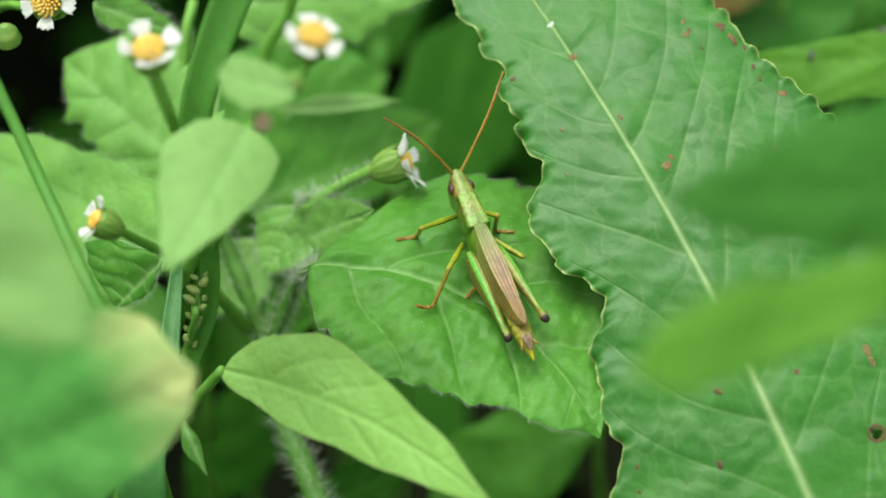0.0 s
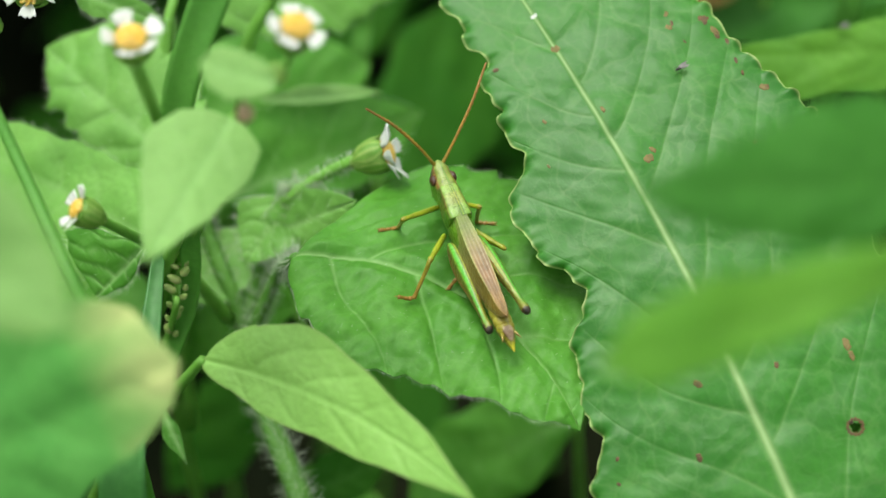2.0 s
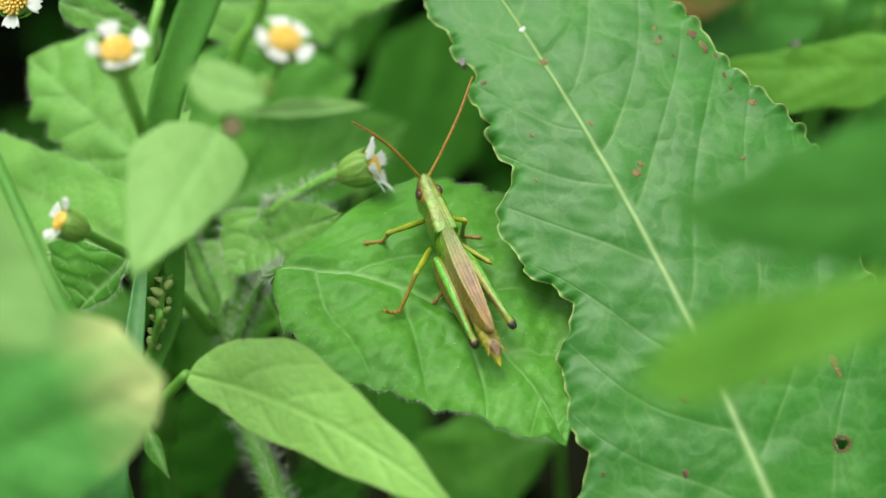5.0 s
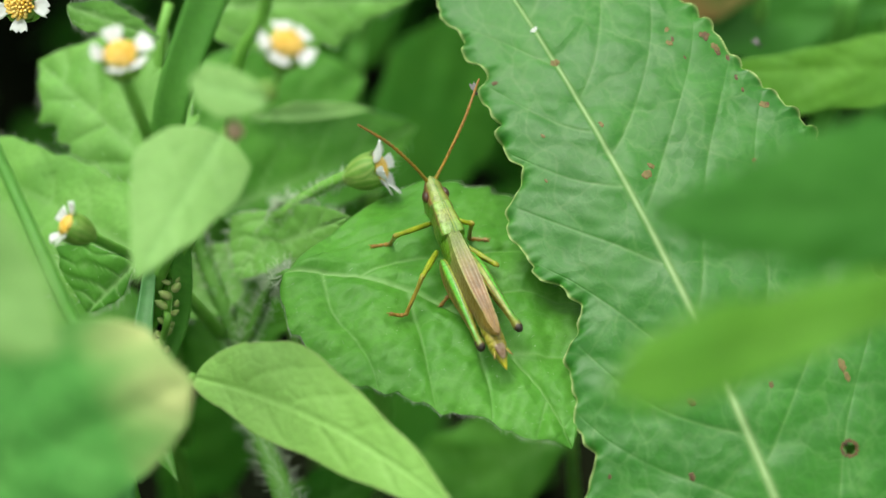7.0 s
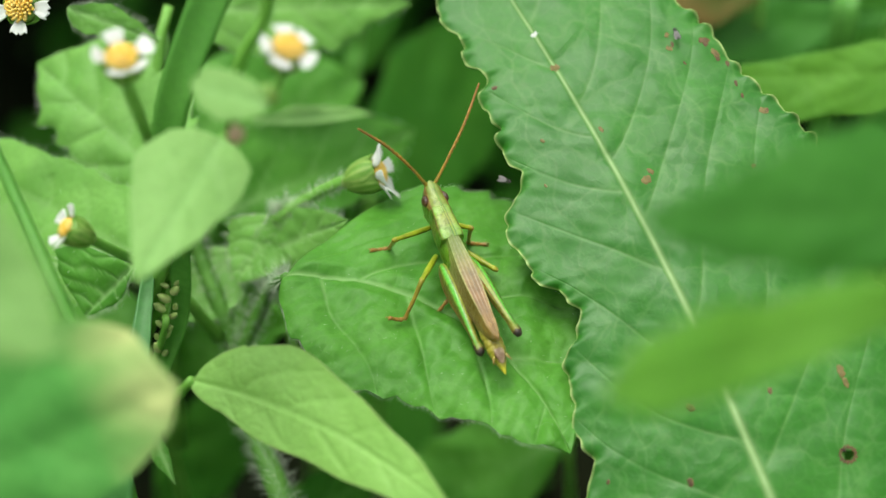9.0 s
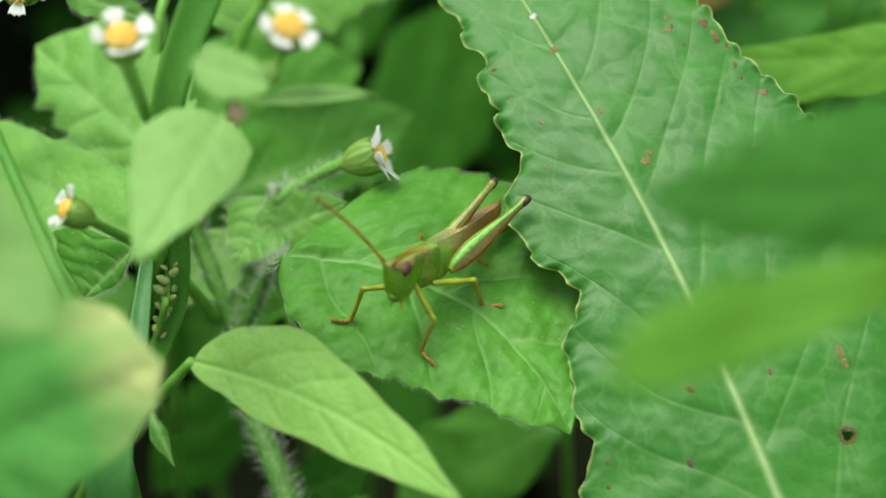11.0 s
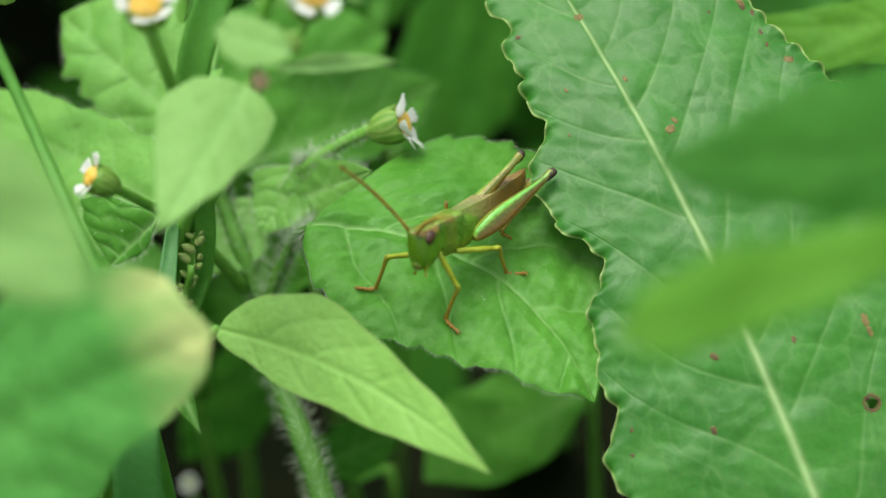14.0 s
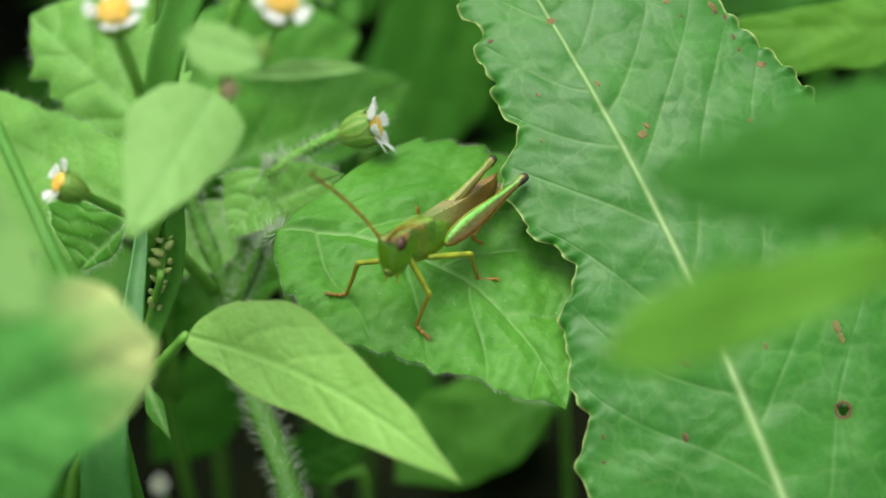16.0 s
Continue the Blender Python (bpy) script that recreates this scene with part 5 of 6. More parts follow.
def add_leg(body, key):
    kind, side = key[1], key[0]
    mirror = side == "L"
    long, low = THIGH[kind], SHIN_LONG[kind]
    thigh, shin = leg_poses(key, STANCE_1[key])
    if kind == "H":
        shape = [(-0.3, 0, 0.30, 0.35, -0.35, 2), (0.4, 0, 0.50, 0.75, -0.70, 2.2), (2.0, 0, 0.62, 1.0, -1.0, 2.6), (3.8, 0, 0.58, 0.95, -0.95, 2.6), (5.8, 0, 0.45, 0.68, -0.66, 2.4),
                 (7.8, 0, 0.34, 0.42, -0.42, 2.2), (8.9, 0, 0.32, 0.36, -0.36, 2), (9.6, 0, 0.38, 0.48, -0.46, 2), (10.1, 0, 0.36, 0.46, -0.42, 2), (10.4, 0, 0.12, 0.2, -0.2, 2)]
        shape = [(s[0] * long / 10.2, 0, s[2] * 1.2, s[3] * 1.0, s[4] * 1.0, s[5]) for s in shape]
        ob = build("hind_leg", body, FEMUR, loft(shape, 28, 60, mirror), thigh, "swollen hind leg with a bright green stripe and dark knee")
        knee = [(8.7, 0, 0.30, 0.20, -0.34, 2), (9.2, 0, 0.41, 0.36, -0.44, 2), (9.6, 0, 0.475, 0.46, -0.50, 2), (10.1, 0, 0.455, 0.48, -0.50, 2), (10.45, 0, 0.30, 0.28, -0.38, 2), (10.58, 0, 0.05, 0.0, -0.05, 2)]
        knee = [(s[0] + long - 10.2, 0) + s[2:] for s in knee]
        build("knee", ob, KNEE, loft(knee, 16, 14, mirror), None, "blackish knee")
    else:
        wide = 0.29 if kind == "F" else 0.31
        shape = [(-0.4, 0, 0.25, 0.25, -0.25, 2), (0.3, 0, wide * 0.95, wide, -wide, 2), (long * 0.5, 0, wide, wide, -wide, 2), (long * 0.85, 0, wide * 0.8, wide * 0.85, -wide * 0.85, 2),
                 (long * 0.95, 0, wide * 1.0, wide * 1.05, -wide * 1.0, 2), (long + 0.22, 0, wide * 0.5, wide * 0.5, -wide * 0.5, 2)]
        ob = build("front_leg" if kind == "F" else "middle_leg", body, LEG, loft(shape, 16, 34, mirror), thigh, "slender yellow-green leg")
    # shin with its claws and pads at the end
    r = 0.205 if kind != "H" else 0.21
    foot = {"F": 1.9, "M": 2.0, "H": 2.3}[kind]
    verts, faces = sweep([(0, 0, 0), (low * 0.35, 0, -0.05), (low * 0.8, 0, 0), (low, 0, 0.02)], [r * 1.25, r * 1.05, r * 0.95, r * 1.2], 10, 22, up=(0, 1, 0))
    extra = []
    back = [(low - 0.05, 0, 0.0), (low + 0.16, 0, foot * 0.30), (low + 0.16, 0, foot * 0.62), (low + 0.08, 0, foot)]
    extra.append(sweep(back, [r * 1.25, r * 0.8, r * 1.3, r * 0.75, r * 1.15, r * 0.7, r * 0.95, r * 1.1], 9, 30, up=(0, 1, 0)))
    for s in (-1, 1):
        extra.append(sweep([(low + 0.08, 0, foot), (low + 0.1, 0.16 * s, foot + 0.22), (low + 0.26, 0.22 * s, foot + 0.34)], [0.08, 0.05, 0.02], 5, 7))
    if kind == "H":
        for i in range(9):
            for s in (-1, 1):
                x = 1.6 + i * 0.62
                extra.append(sweep([(x, 0.12 * s, -0.12), (x + 0.18, 0.26 * s, -0.34)], [0.06, 0.012], 4, 3))
    n = len(verts)
    along = list(np.repeat(np.linspace(0, 0.7, n // 10), 10))
    for v2, f2 in extra:
        k = len(verts)
        verts += v2
        faces += [tuple(i + k for i in f) for f in f2]
        along += [0.95] * len(v2)
    around = [0.25] * len(verts)
    build("shin", ob, SHIN, (verts, faces, {"around": around, "along": along}), shin, "thin brown spiny shin and foot" if kind == "H" else "thin brown shin and clawed foot")
    return ob


def build_grasshopper():
    body = thing("grasshopper", (0, 0, 0), "green and brown grasshopper with orange antennae standing on a leaf", "grasshopper")
    part = lambda *a, **k: build(a[0], body, *a[1:], **k)
    head = part("head", HOP_HEAD, loft([(3.3, 0, 1.08, 0.92, -2.3, 3.0), (4.0, 0, 1.22, 0.96, -2.9, 2.9), (4.8, 0, 1.22, 0.99, -3.45, 2.5), (5.5, 0, 1.12, 1.0, -3.4, 2.4), (6.05, 0, 1.0, 0.98, -2.95, 3.0),
                                        (6.45, 0, 0.78, 0.95, -2.1, 2.8), (6.75, 0, 0.54, 0.88, -0.9, 2.5), (6.98, 0, 0.12, 0.74, 0.25, 2)], 44, 70), label="pale green conical head with a slanting face")
    for s in (1, -1):
        verts, faces, floats = loft([(-0.80, 0, 0.05, 0.05, -0.05, 2), (-0.66, 0, 0.24, 0.34, -0.34, 2), (-0.28, 0, 0.40, 0.56, -0.56, 2), (0.2, 0, 0.41, 0.58, -0.58, 2), (0.58, 0, 0.28, 0.4, -0.4, 2), (0.80, 0, 0.05, 0.05, -0.05, 2)], 20, 20)
        build("eye", head, EYE, (verts, faces, floats), Matrix.Translation(vec((5.2, 0.98 * s, -0.14))) @ Matrix.Rotation(radians(-14 * s), 4, "Z") @ Matrix.Rotation(radians(38), 4, "Y"), "oval dark brown eye")
        # jaws and feelers under the face
        build("palp", head, LEG, loft([(0, 0, 0.13, 0.13, -0.13, 2), (0.5, 0, 0.11, 0.1, -0.1, 2), (0.9, 0, 0.14, 0.12, -0.12, 2), (1.05, 0, 0.04, 0.04, -0.04, 2)], 8, 10), aim((5.2, 0.4 * s, -3.2), (5.6, 0.7 * s, -4.0), (0, 1, 0)))
    build("labrum", head, HOP_HEAD, loft([(-0.35, 0, 0.30, 0.30, -0.12, 2), (0.05, 0, 0.52, 0.34, -0.12, 2.6), (0.5, 0, 0.50, 0.30, -0.10, 2.6), (0.78, 0, 0.22, 0.14, -0.06, 2)], 16, 14), aim((6.1, 0, -2.75), (5.45, 0, -3.6), (1, 0, -0.4)), "small green upper lip")
    for s in (1, -1):
        build("jaw", head, LEG, loft([(-0.4, 0, 0.12, 0.2, -0.2, 2), (0.1, 0, 0.24, 0.34, -0.3, 2), (0.6, 0, 0.20, 0.26, -0.2, 2), (0.85, 0, 0.04, 0.05, -0.05, 2)], 12, 12), aim((5.35, 0.62 * s, -2.85), (5.3, 0.42 * s, -3.75), (1, 0, 0)), "yellow-green jaw")
        build("antenna_socket", head, KNEE, loft([(-0.08, 0, 0.20, 0.20, -0.20, 2), (0.06, 0, 0.25, 0.25, -0.25, 2), (0.16, 0, 0.12, 0.12, -0.12, 2)], 12, 8), aim((6.42, 0.38 * s, 0.5), (7.2, 0.6 * s, 1.2), (0, 0, 1)))
    part("pronotum", HOP_SADDLE, loft([(-0.15, 0, 1.26, 0.98, -1.3, 4.6), (0.5, 0, 1.33, 1.02, -2.3, 4.4), (1.5, 0, 1.26, 1.02, -2.7, 4.4), (2.4, 0, 1.18, 1.0, -2.6, 4.0), (3.2, 0, 1.17, 1.0, -2.2, 3.8), (3.75, 0, 1.14, 0.96, -1.6, 3.4)], 48, 40, rings=3, ring_depth=0.022),
         label="flat-topped green pronotum with dark side ridges")
    part("thorax", HOP_CHEST, loft([(-3.6, 0, 0.9, 0.4, -2.0, 2.2), (-2.4, 0, 1.25, 0.6, -2.8, 2.4), (-0.8, 0, 1.3, 0.7, -3.2, 2.4), (1.0, 0, 1.2, 0.6, -3.3, 2.4), (2.6, 0, 1.0, 0.5, -3.1, 2.3), (3.8, 0, 0.8, 0.4, -2.6, 2.2)], 28, 40, rings=4, ring_depth=0.06))
    belly = part("abdomen", HOP_BELLY, loft([(-2.6, 0, 1.05, 0.35, -2.3, 2.2), (-5.0, 0, 1.05, 0.45, -2.1, 2.2), (-8.0, 0, 0.95, 0.42, -1.75, 2.2), (-10.5, 0, 0.98, 0.40, -1.5, 2.2), (-12.2, 0, 0.96, 0.42, -1.35, 2.2), (-13.2, 0, 0.90, 0.40, -1.3, 2.2),
                                             (-14.0, 0, 0.66, 0.16, -1.2, 2.1), (-14.7, 0, 0.38, -0.15, -1.0, 2), (-15.5, 0, 0.06, -0.62, -0.75, 2)], 30, 120, rings=11, ring_depth=0.10), label="ringed yellow-brown abdomen with a yellow tip")
    build("tail_plate", belly, PLATE, loft([(-12.9, 0, 0.30, 0.36, 0.12, 2), (-13.3, 0, 0.52, 0.48, 0.1, 2.4), (-13.9, 0, 0.48, 0.42, 0.0, 2.4), (-14.4, 0, 0.26, 0.2, -0.05, 2), (-14.6, 0, 0.05, 0.05, -0.05, 2)], 16, 18), None, "pale brown shiny plate")
    for s in (1, -1):
        build("cercus", belly, SHIN, loft([(0, 0, 0.16, 0.16, -0.16, 2), (0.5, 0, 0.12, 0.12, -0.12, 2), (0.95, 0, 0.02, 0.02, -0.02, 2)], 8, 8), aim((-13.7, 0.6 * s, 0.0), (-14.5, 0.95 * s, 0.1), (0, 0, 1)))
    # folded wings: a flat top panel, a ridge, and a steep side panel
    for s in (1, -1):
        n, c = 90, 60
        u = np.linspace(0, 1, n)[:, None] * np.ones((1, c))
        v = np.linspace(0, 1, c)[None, :] * np.ones((n, 1))
        grow = np.clip(0.86 + 0.42 * np.sin(np.clip(u * 1.25, 0, 1) * math.pi), 0, 2) * np.clip((1.0 - u) * 6.5, 0, 1) ** 0.5
        ridge = 0.44
        top = np.clip(v / ridge, 0, 1)
        low = np.clip((v - ridge) / (1 - ridge), 0, 1)
        y = (0.68 * top + 0.38 * np.sin(low * math.pi / 2)) * grow - 0.03
        z = 0.95 - 0.12 * top ** 2 * grow - (2.0 * low + 0.2 * low ** 2) * grow * (0.75 + 0.35 * np.sin(u * math.pi)) + 0.85 * u + 0.05 * (s > 0)
        z = z + 0.035 * np.sin(v * 75) * (1 - u * 0.4) + 0.02 * np.sin(u * 140 + 9 * v)
        x = 0.15 - 12.9 * u - 0.25 * (1 - low) * u * (1 - top)
        pts = np.stack([x, s * y, z], -1).reshape(-1, 3) * MM
        f = grid_faces(n, c)
        inner = pts - np.array([0, 0.05 * s * MM, 0.07 * MM])
        ring = np.concatenate([np.arange(c), np.arange(1, n) * c + c - 1, (n - 1) * c + np.arange(c - 2, -1, -1), np.arange(n - 2, 0, -1) * c])
        after, k = np.roll(ring, -1), len(pts)
        faces = np.concatenate([f, f[:, ::-1] + k, np.stack([ring, ring + k, after + k, after], -1)])
        if s < 0:
            faces = faces[:, ::-1]
        both = lambda q: np.concatenate([q.ravel(), q.ravel()])
        part("wing", HOP_WING, (np.concatenate([pts, inner]), faces, {"around": both(v), "along": both(u)}), label="folded brown wing with green and pink veins")
    # antennae
    for s, path in ((1, [(0, 0, 0), (3.0, -0.15, 0.35), (7.0, -0.25, 0.4), (11.0, 0, 0)]), (-1, [(0, 0, 0), (3.0, -0.25, 0.35), (7.0, -0.35, 0.4), (11.3, 0, 0)])):
        verts, faces = sweep(path, [0.20, 0.14, 0.15, 0.155, 0.14, 0.10], 8, 60)
        verts = [Vector((v.x, v.y * (1 + 0.18 * (i // 8 % 3 == 0)), v.z * (1 + 0.18 * (i // 8 % 3 == 0)))) for i, v in enumerate(verts)]
        along = list(np.repeat(np.linspace(0, 1, 60), 8))
        feelers.append(build("antenna", head, FEELER, (verts, faces, {"around": [0.2] * len(verts), "along": along}), Matrix.Translation(vec((6.45, 0.38 * s, 0.55))), "jointed orange-brown antenna"))
    legs = {key: add_leg(body, key) for key in STANCE_1}
    return body, legs


feelers = []
REST = (Vector((3.6, -0.94, 204.77)), Vector((-0.3442, 0.9273, 0.1473)), Vector((0.0513, -0.1381, 0.9891)))
TURNED = (Vector((1.32, -7.06, 207.64)), Vector((-0.584, -0.691, 0.427)), Vector((-0.04, 0.549, 0.835)))


def body_pose(state):
    at, forward, up = state
    return aim(at, at + forward, up)


grasshopper, hopper_legs = build_grasshopper()


# ---- two small flies ----
FLY = plain_material("fly_body", (0.012, 0.010, 0.010), (0.03, 0.022, 0.02), rough=0.3, scale=2500, coat=0.3)
FLYWING = plain_material("fly_wing", (0.20, 0.18, 0.19), (0.30, 0.27, 0.28), rough=0.25, scale=1500, through_light=0.5)


def build_fly(label):
    fly = thing("fly", (0, 0, 0), label, "fly", "flies on the dock leaf")
    build("thorax", fly, FLY, loft([(-0.35, 0, 0.05, 0.2, 0.0, 2), (-0.2, 0, 0.2, 0.36, -0.1, 2), (0.1, 0, 0.24, 0.4, -0.12, 2), (0.35, 0, 0.12, 0.25, 0.0, 2)], 12, 12))
    build("abdomen", fly, FLY, loft([(-0.2, 0, 0.08, 0.2, 0.0, 2), (-0.5, 0, 0.17, 0.26, -0.08, 2), (-0.9, 0, 0.14, 0.2, -0.06, 2), (-1.2, 0, 0.02, 0.08, 0.04, 2)], 12, 14, rings=4, ring_depth=0.08))
    build("head", fly, FLY, loft([(0.3, 0, 0.04, 0.15, 0.05, 2), (0.42, 0, 0.2, 0.3, -0.05, 2), (0.58, 0, 0.2, 0.28, -0.06, 2), (0.7, 0, 0.04, 0.15, 0.05, 2)], 12, 10))
    for s in (1, -1):
        n, c = 8, 5
        u = np.linspace(0, 1, n)[:, None] * np.ones((1, c))
        v = np.linspace(-1, 1, c)[None, :] * np.ones((n, 1))
        w = 0.30 * np.sin(math.pi * np.clip(u * 0.9 + 0.08, 0, 1)) ** 0.7
        pts = np.stack([0.05 - 1.35 * u, s * (0.08 + 0.22 * u + v * w * 0.8), 0.40 - 0.08 * u + 0.02 * s], -1).reshape(-1, 3) * MM
        f = grid_faces(n, c)
        low = pts - np.array([0, 0, 0.012 * MM])
        ring = np.concatenate([np.arange(c), np.arange(1, n) * c + c - 1, (n - 1) * c + np.arange(c - 2, -1, -1), np.arange(n - 2, 0, -1) * c])
        after, k = np.roll(ring, -1), len(pts)
        ob = new("wing", mesh_of("wing", np.concatenate([pts, low]), np.concatenate([f, f[:, ::-1] + k, np.stack([ring, ring + k, after + k, after], -1)]), FLYWING))
        ob.parent = fly
        tagged(ob, "pale pinkish wing")
        for x, reach in ((0.25, 0.35), (0.0, 0.0), (-0.2, -0.4)):
            verts, faces = sweep([(x, 0.12 * s, 0.05), (x + reach * 0.5, 0.4 * s, 0.12), (x + reach, 0.6 * s, -0.32)], [0.035, 0.03, 0.02], 5, 9)
            leg = new("leg", mesh_of("leg", verts, faces, FLY))
            leg.parent = fly
    return fly


fly_one = build_fly("tiny black fly with pale wings walking on leaves")
fly_two = build_fly("tiny dark fly at the edge of a leaf")
fly_one.scale = fly_two.scale = (0.75, 0.75, 0.75)


# ---- what moves ----
def between(a, b, f, lift=0.0):
    """A pose part of the way from a to b, lifted by that many millimetres."""
    m = a.to_quaternion().slerp(b.to_quaternion(), f).to_matrix().to_4x4()
    m.translation = a.translation.lerp(b.translation, f) + Vector((0, 0, lift * MM))
    return m


def feeler_pose(s, direction):
    o = Vector((6.45, 0.38 * s, 0.55))
    return aim(o, o + Vector(direction), (0, 0, 1))


def fly_rows(points, face_one, face_two, change):
    """Poses along a crawl: each heads for the next place."""
    rows = []
    for i, (t, x, y, z) in enumerate(points):
        here = Vector((x, y, z))
        ahead = next((Vector(p[1:]) - here for p in points[i + 1:] if (Vector(p[1:]) - here).length > 0.3), None) or (here - Vector(points[i - 1][1:]))
        up = Vector(face_one if t < change else face_two)
        rows.append((t, aim(here, here + ahead - up * ahead.dot(up) / up.dot(up), up)))
    out = []
    for t, m in rows:
        if out:
            q0, q1 = out[-1][1].to_quaternion(), m.to_quaternion()
            if q0.rotation_difference(q1).angle > 1.4:
                out.append(((out[-1][0] + t) / 2, between(out[-1][1], m, 0.5)))
        out.append((t, m))
    return out


def motions():
    rest, turned = body_pose(REST), body_pose(TURNED)
    steps = [(9.6, 0.0, 0.0), (9.9, 0.25, 0.5), (10.2, 0.5, 0.8), (10.5, 0.78, 0.5), (10.8, 1.0, 0.0)]
    walk(grasshopper, [(0, rest), (2, rest)] + [(t, between(rest, turned, f, h)) for t, f, h in steps] + [(11.3, turned), (16, turned)])
    # the hind legs scrape the wings
    beats = [(0, 0), (2.7, 0), (3.0, 14), (3.1, 26), (3.2, 18), (3.3, 24), (3.4, 30), (3.5, 28), (3.6, 14), (3.7, 26), (3.8, 42), (3.9, 20), (4.0, 2), (4.2, 0), (9.5, 0)]
    for key, leg in hopper_legs.items():
        shin = next(o for o in leg.children if o.name.startswith("shin"))
        a, b = leg_poses(key, STANCE_1[key]), leg_poses(key, STANCE_2[key])
        start = [(t, leg_poses(key, STANCE_1[key], up)) for t, up in beats] if key[1] == "H" else [(0, a), (9.5, a)]
        late = [(t, leg_poses(key, STANCE_2[key], up)) for t, up in ((10.8, 0), (11.3, 10), (11.5, 11), (11.65, 5), (11.8, 13), (11.95, 9), (12.05, 14), (12.2, 5), (12.4, 0))] if key[1] == "H" else [(10.8, b)]
        if key == "LF":
            # a short step aside and back
            c = leg_poses(key, ((1.8, 1.36, -5.88), (2.41, -1.09, -9.61), (3.28, -0.5, -11.12)))
            late += [(12.7, b), (12.8, c), (13.5, c), (13.6, b)]
        mid = [(t, (between(a[0], b[0], f), between(a[1], b[1], f))) for t, f in ((9.8, 0.25), (10.2, 0.5), (10.5, 0.75))]
        rows = start + mid + late + [(16, b)]
        walk(leg, [(t, p[0]) for t, p in rows])
        walk(shin, [(t, p[1]) for t, p in rows])
    for ob, s, one, two in ((feelers[0], 1, (3.8, 6.5, 8.1), (5.47, 8.16, 4.59)), (feelers[1], -1, (6.47, -6.76, 6.49), (7.19, -2.17, 8.04))):
        a, b = feeler_pose(s, one), feeler_pose(s, two)
        walk(ob, [(0, a), (9.5, a), (10.2, between(a, b, 0.5)), (10.8, b), (16, b)])
    # the abdomen lifts while the legs scrape
    belly = next(o for o in grasshopper.children if o.name.startswith("abdomen"))
    hinge = vec((-2.6, 0, -0.8))
    tilt = lambda deg: Matrix.Translation(hinge) @ Matrix.Rotation(radians(deg), 4, "Y") @ Matrix.Translation(-hinge)
    walk(belly, [(t, tilt(deg)) for t, deg in ((0, 0), (2.9, 0), (3.4, 6), (4.2, 5), (5.2, 0), (10.6, 0), (11.3, -3), (11.9, -2), (12.4, 0), (16, 0))])
    # the dock leaf leans a little in the wind between its two rests
    still = dock.matrix_basis.copy()
    pivot = vec((26.7, -24.7, 197.6))
    leaned = Matrix.Translation(pivot) @ Matrix.Rotation(radians(-0.85), 4, Vector((-0.153, -0.343, 0.927))) @ Matrix.Translation(-pivot) @ still
    walk(dock, [(0, still), (4.2, still), (5.2, between(still, leaned, 0.4)), (6.7, leaned), (16, leaned)])
    sway = [(0, 0), (0.5, 18), (1.0, 32), (1.5, -26), (2, 4), (2.5, -23), (3, -11), (3.5, 29), (4.2, 23), (5.3, -5), (6.3, -17), (6.6, 49), (7, 49), (7.5, 32), (8, 27), (9, 22), (10, 5), (11.3, -5),
            (12, -6), (12.5, -14), (13, -5), (13.3, 10), (13.6, 13), (13.8, 56), (14, 38), (14.2, 36), (14.5, 3), (14.8, 11), (15, -11), (15.3, 3), (16, -2)]
    for ob, share in ((front_leaf, 1.27), (pale_leaf, 0.25)):
        m = ob.matrix_basis.copy()
        walk(ob, [(t, Matrix.Translation((x / 27.3 * MM * share, 0, -2.2 * MM * share * (t == 6.3))) @ m) for t, x in sway])
    m = shoot.matrix_basis.copy()
    walk(shoot, [(t, Matrix.Translation((x * MM, 0, 0)) @ m) for t, x in ((0, 0), (1, 0.3), (2, -0.7), (3, 0.2), (4, 0.6), (5.4, 3.0), (6.3, 4.4), (6.6, 3.0), (7, 0.6), (9, 0.2), (11.3, 0), (13, -0.6), (14, -0.6), (15, 0.3), (16, 0.5))])
    leaf_up, side_up = (-0.161, -0.325, 0.932), (-0.253, -0.606, 0.754)
    walk(fly_one, fly_rows([(0, 43.6, 33.6, 193.7), (0.6, 43.3, 32.6, 192.8), (0.9, 41.0, 26.0, 200.0), (1.05, 37.5, 15.0, 212.5), (1.2, 34.6, 11.9, 213.3), (1.5, 31.6, 13.7, 213.4), (1.8, 29.0, 14.3, 213.2), (2.4, 19.7, 9.6, 210.0),
                            (2.8, 14.4, 9.7, 209.1), (3.2, 9.7, 12.1, 209.2), (3.6, 5.9, 18.2, 210.8), (4, 5.8, 18.4, 210.8), (5.2, 5.4, 16.5, 210.2), (6.3, 6.0, 14.8, 209.6), (7.3, 5.9, 14.5, 209.5), (8, 6.3, 13.9, 209.3),
                            (8.3, 6.2, 11.9, 208.6), (8.6, 7.2, 7.7, 207.2), (8.9, 9.0, 6.0, 206.2), (9.2, 9.7, 5.2, 206.0), (9.8, 6.0, 25.0, 218.0), (10.6, -5.0, 90.0, 245.0), (16, -6.0, 92.0, 245.0)], side_up, leaf_up, 1.0))
    walk(fly_two, fly_rows([(0, 51.4, 34.8, 197.3), (0.6, 50.1, 35.1, 197.0), (1.2, 49.5, 35.2, 196.9), (2.1, 48.9, 35.0, 196.6), (6.3, 41.8, 35.6, 194.7), (6.9, 40.3, 35.5, 194.1), (7.1, 37.0, 25.0, 207.5), (7.3, 34.1, 16.1, 214.5),
                            (7.7, 31.9, 17.0, 214.5), (8.3, 30.0, 17.8, 214.4), (8.6, 28.6, 18.8, 214.6), (9.1, 26.3, 19.4, 214.4), (9.8, 25.0, 30.0, 219.0), (10.6, 30.0, 95.0, 245.0), (16, 31.0, 97.0, 245.0)], side_up, leaf_up, 7.0))


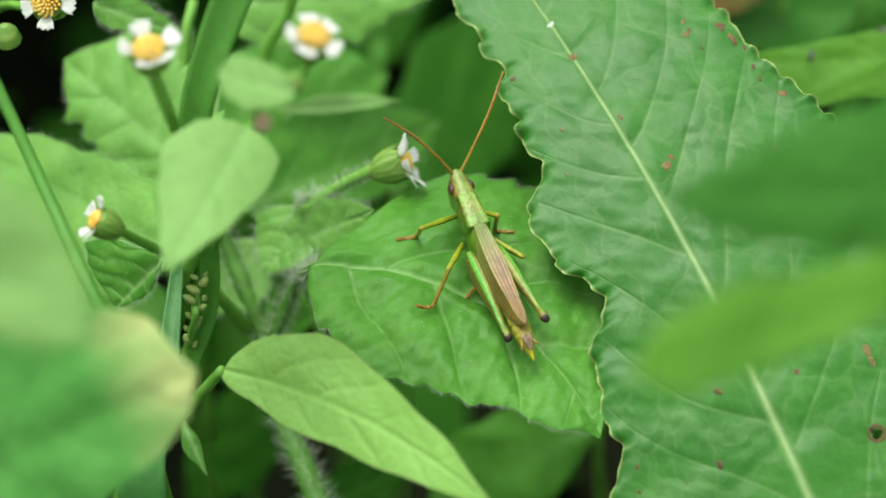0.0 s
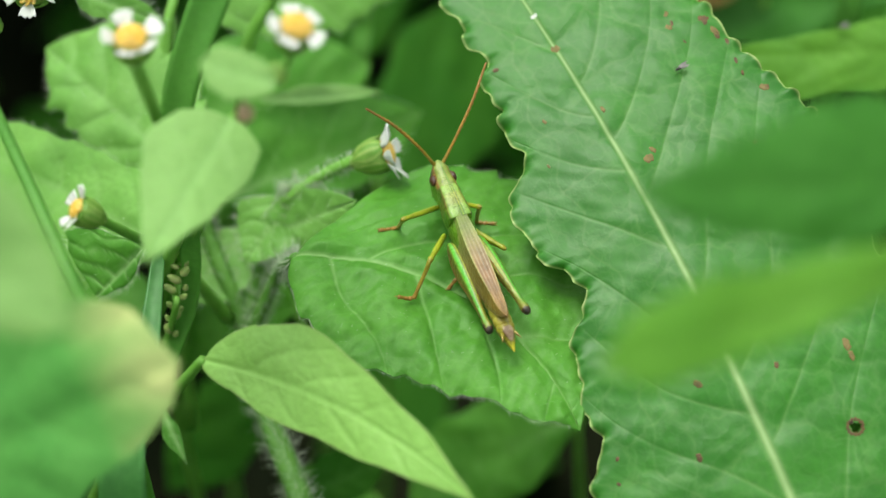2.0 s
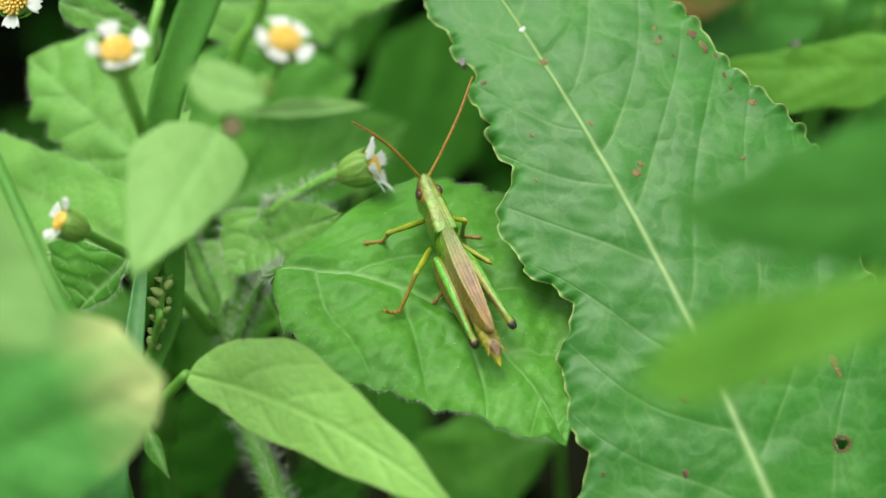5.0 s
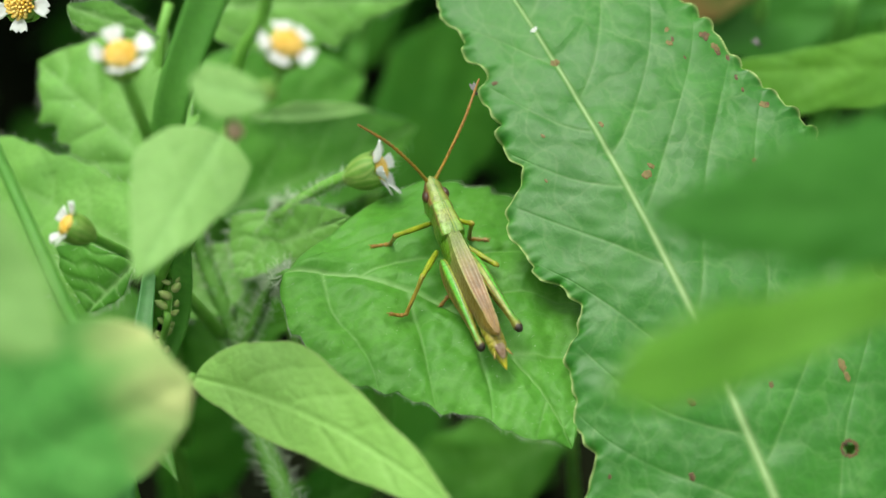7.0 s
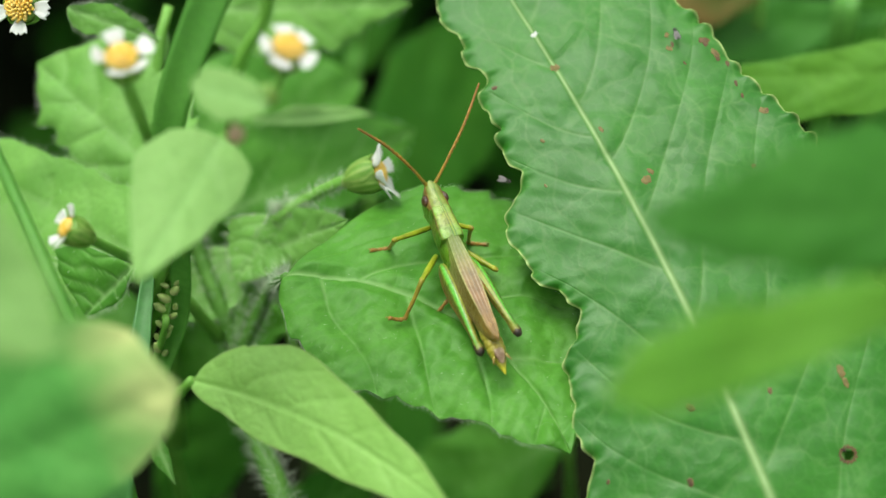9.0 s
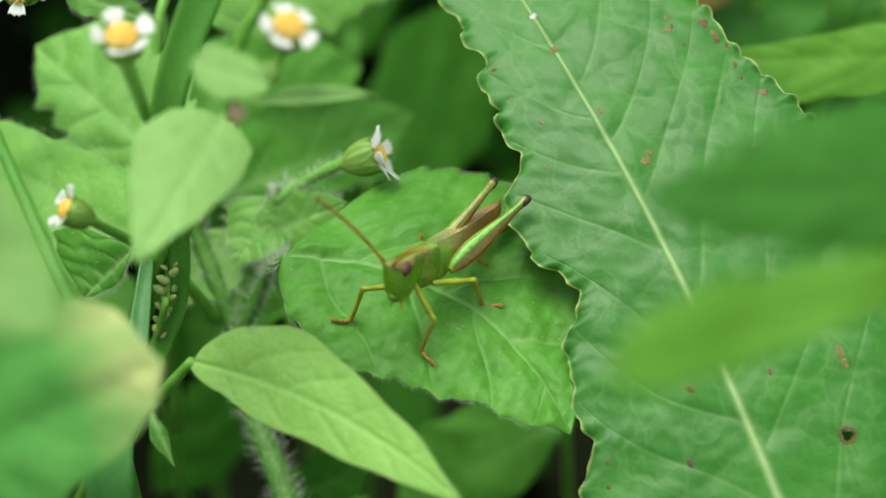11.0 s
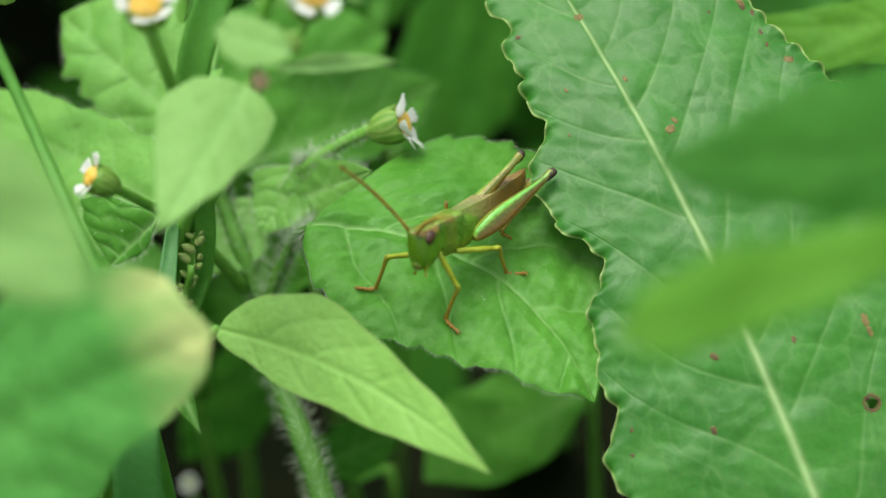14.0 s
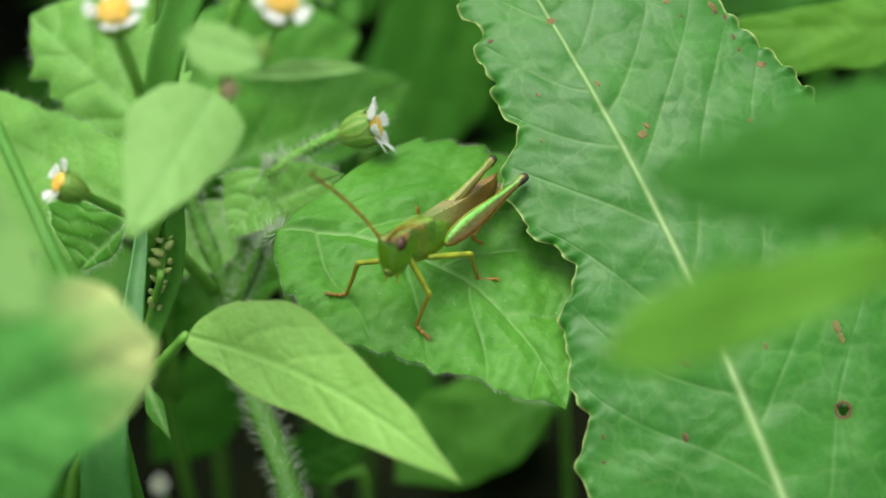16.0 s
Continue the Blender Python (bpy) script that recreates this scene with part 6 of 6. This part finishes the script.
motions()
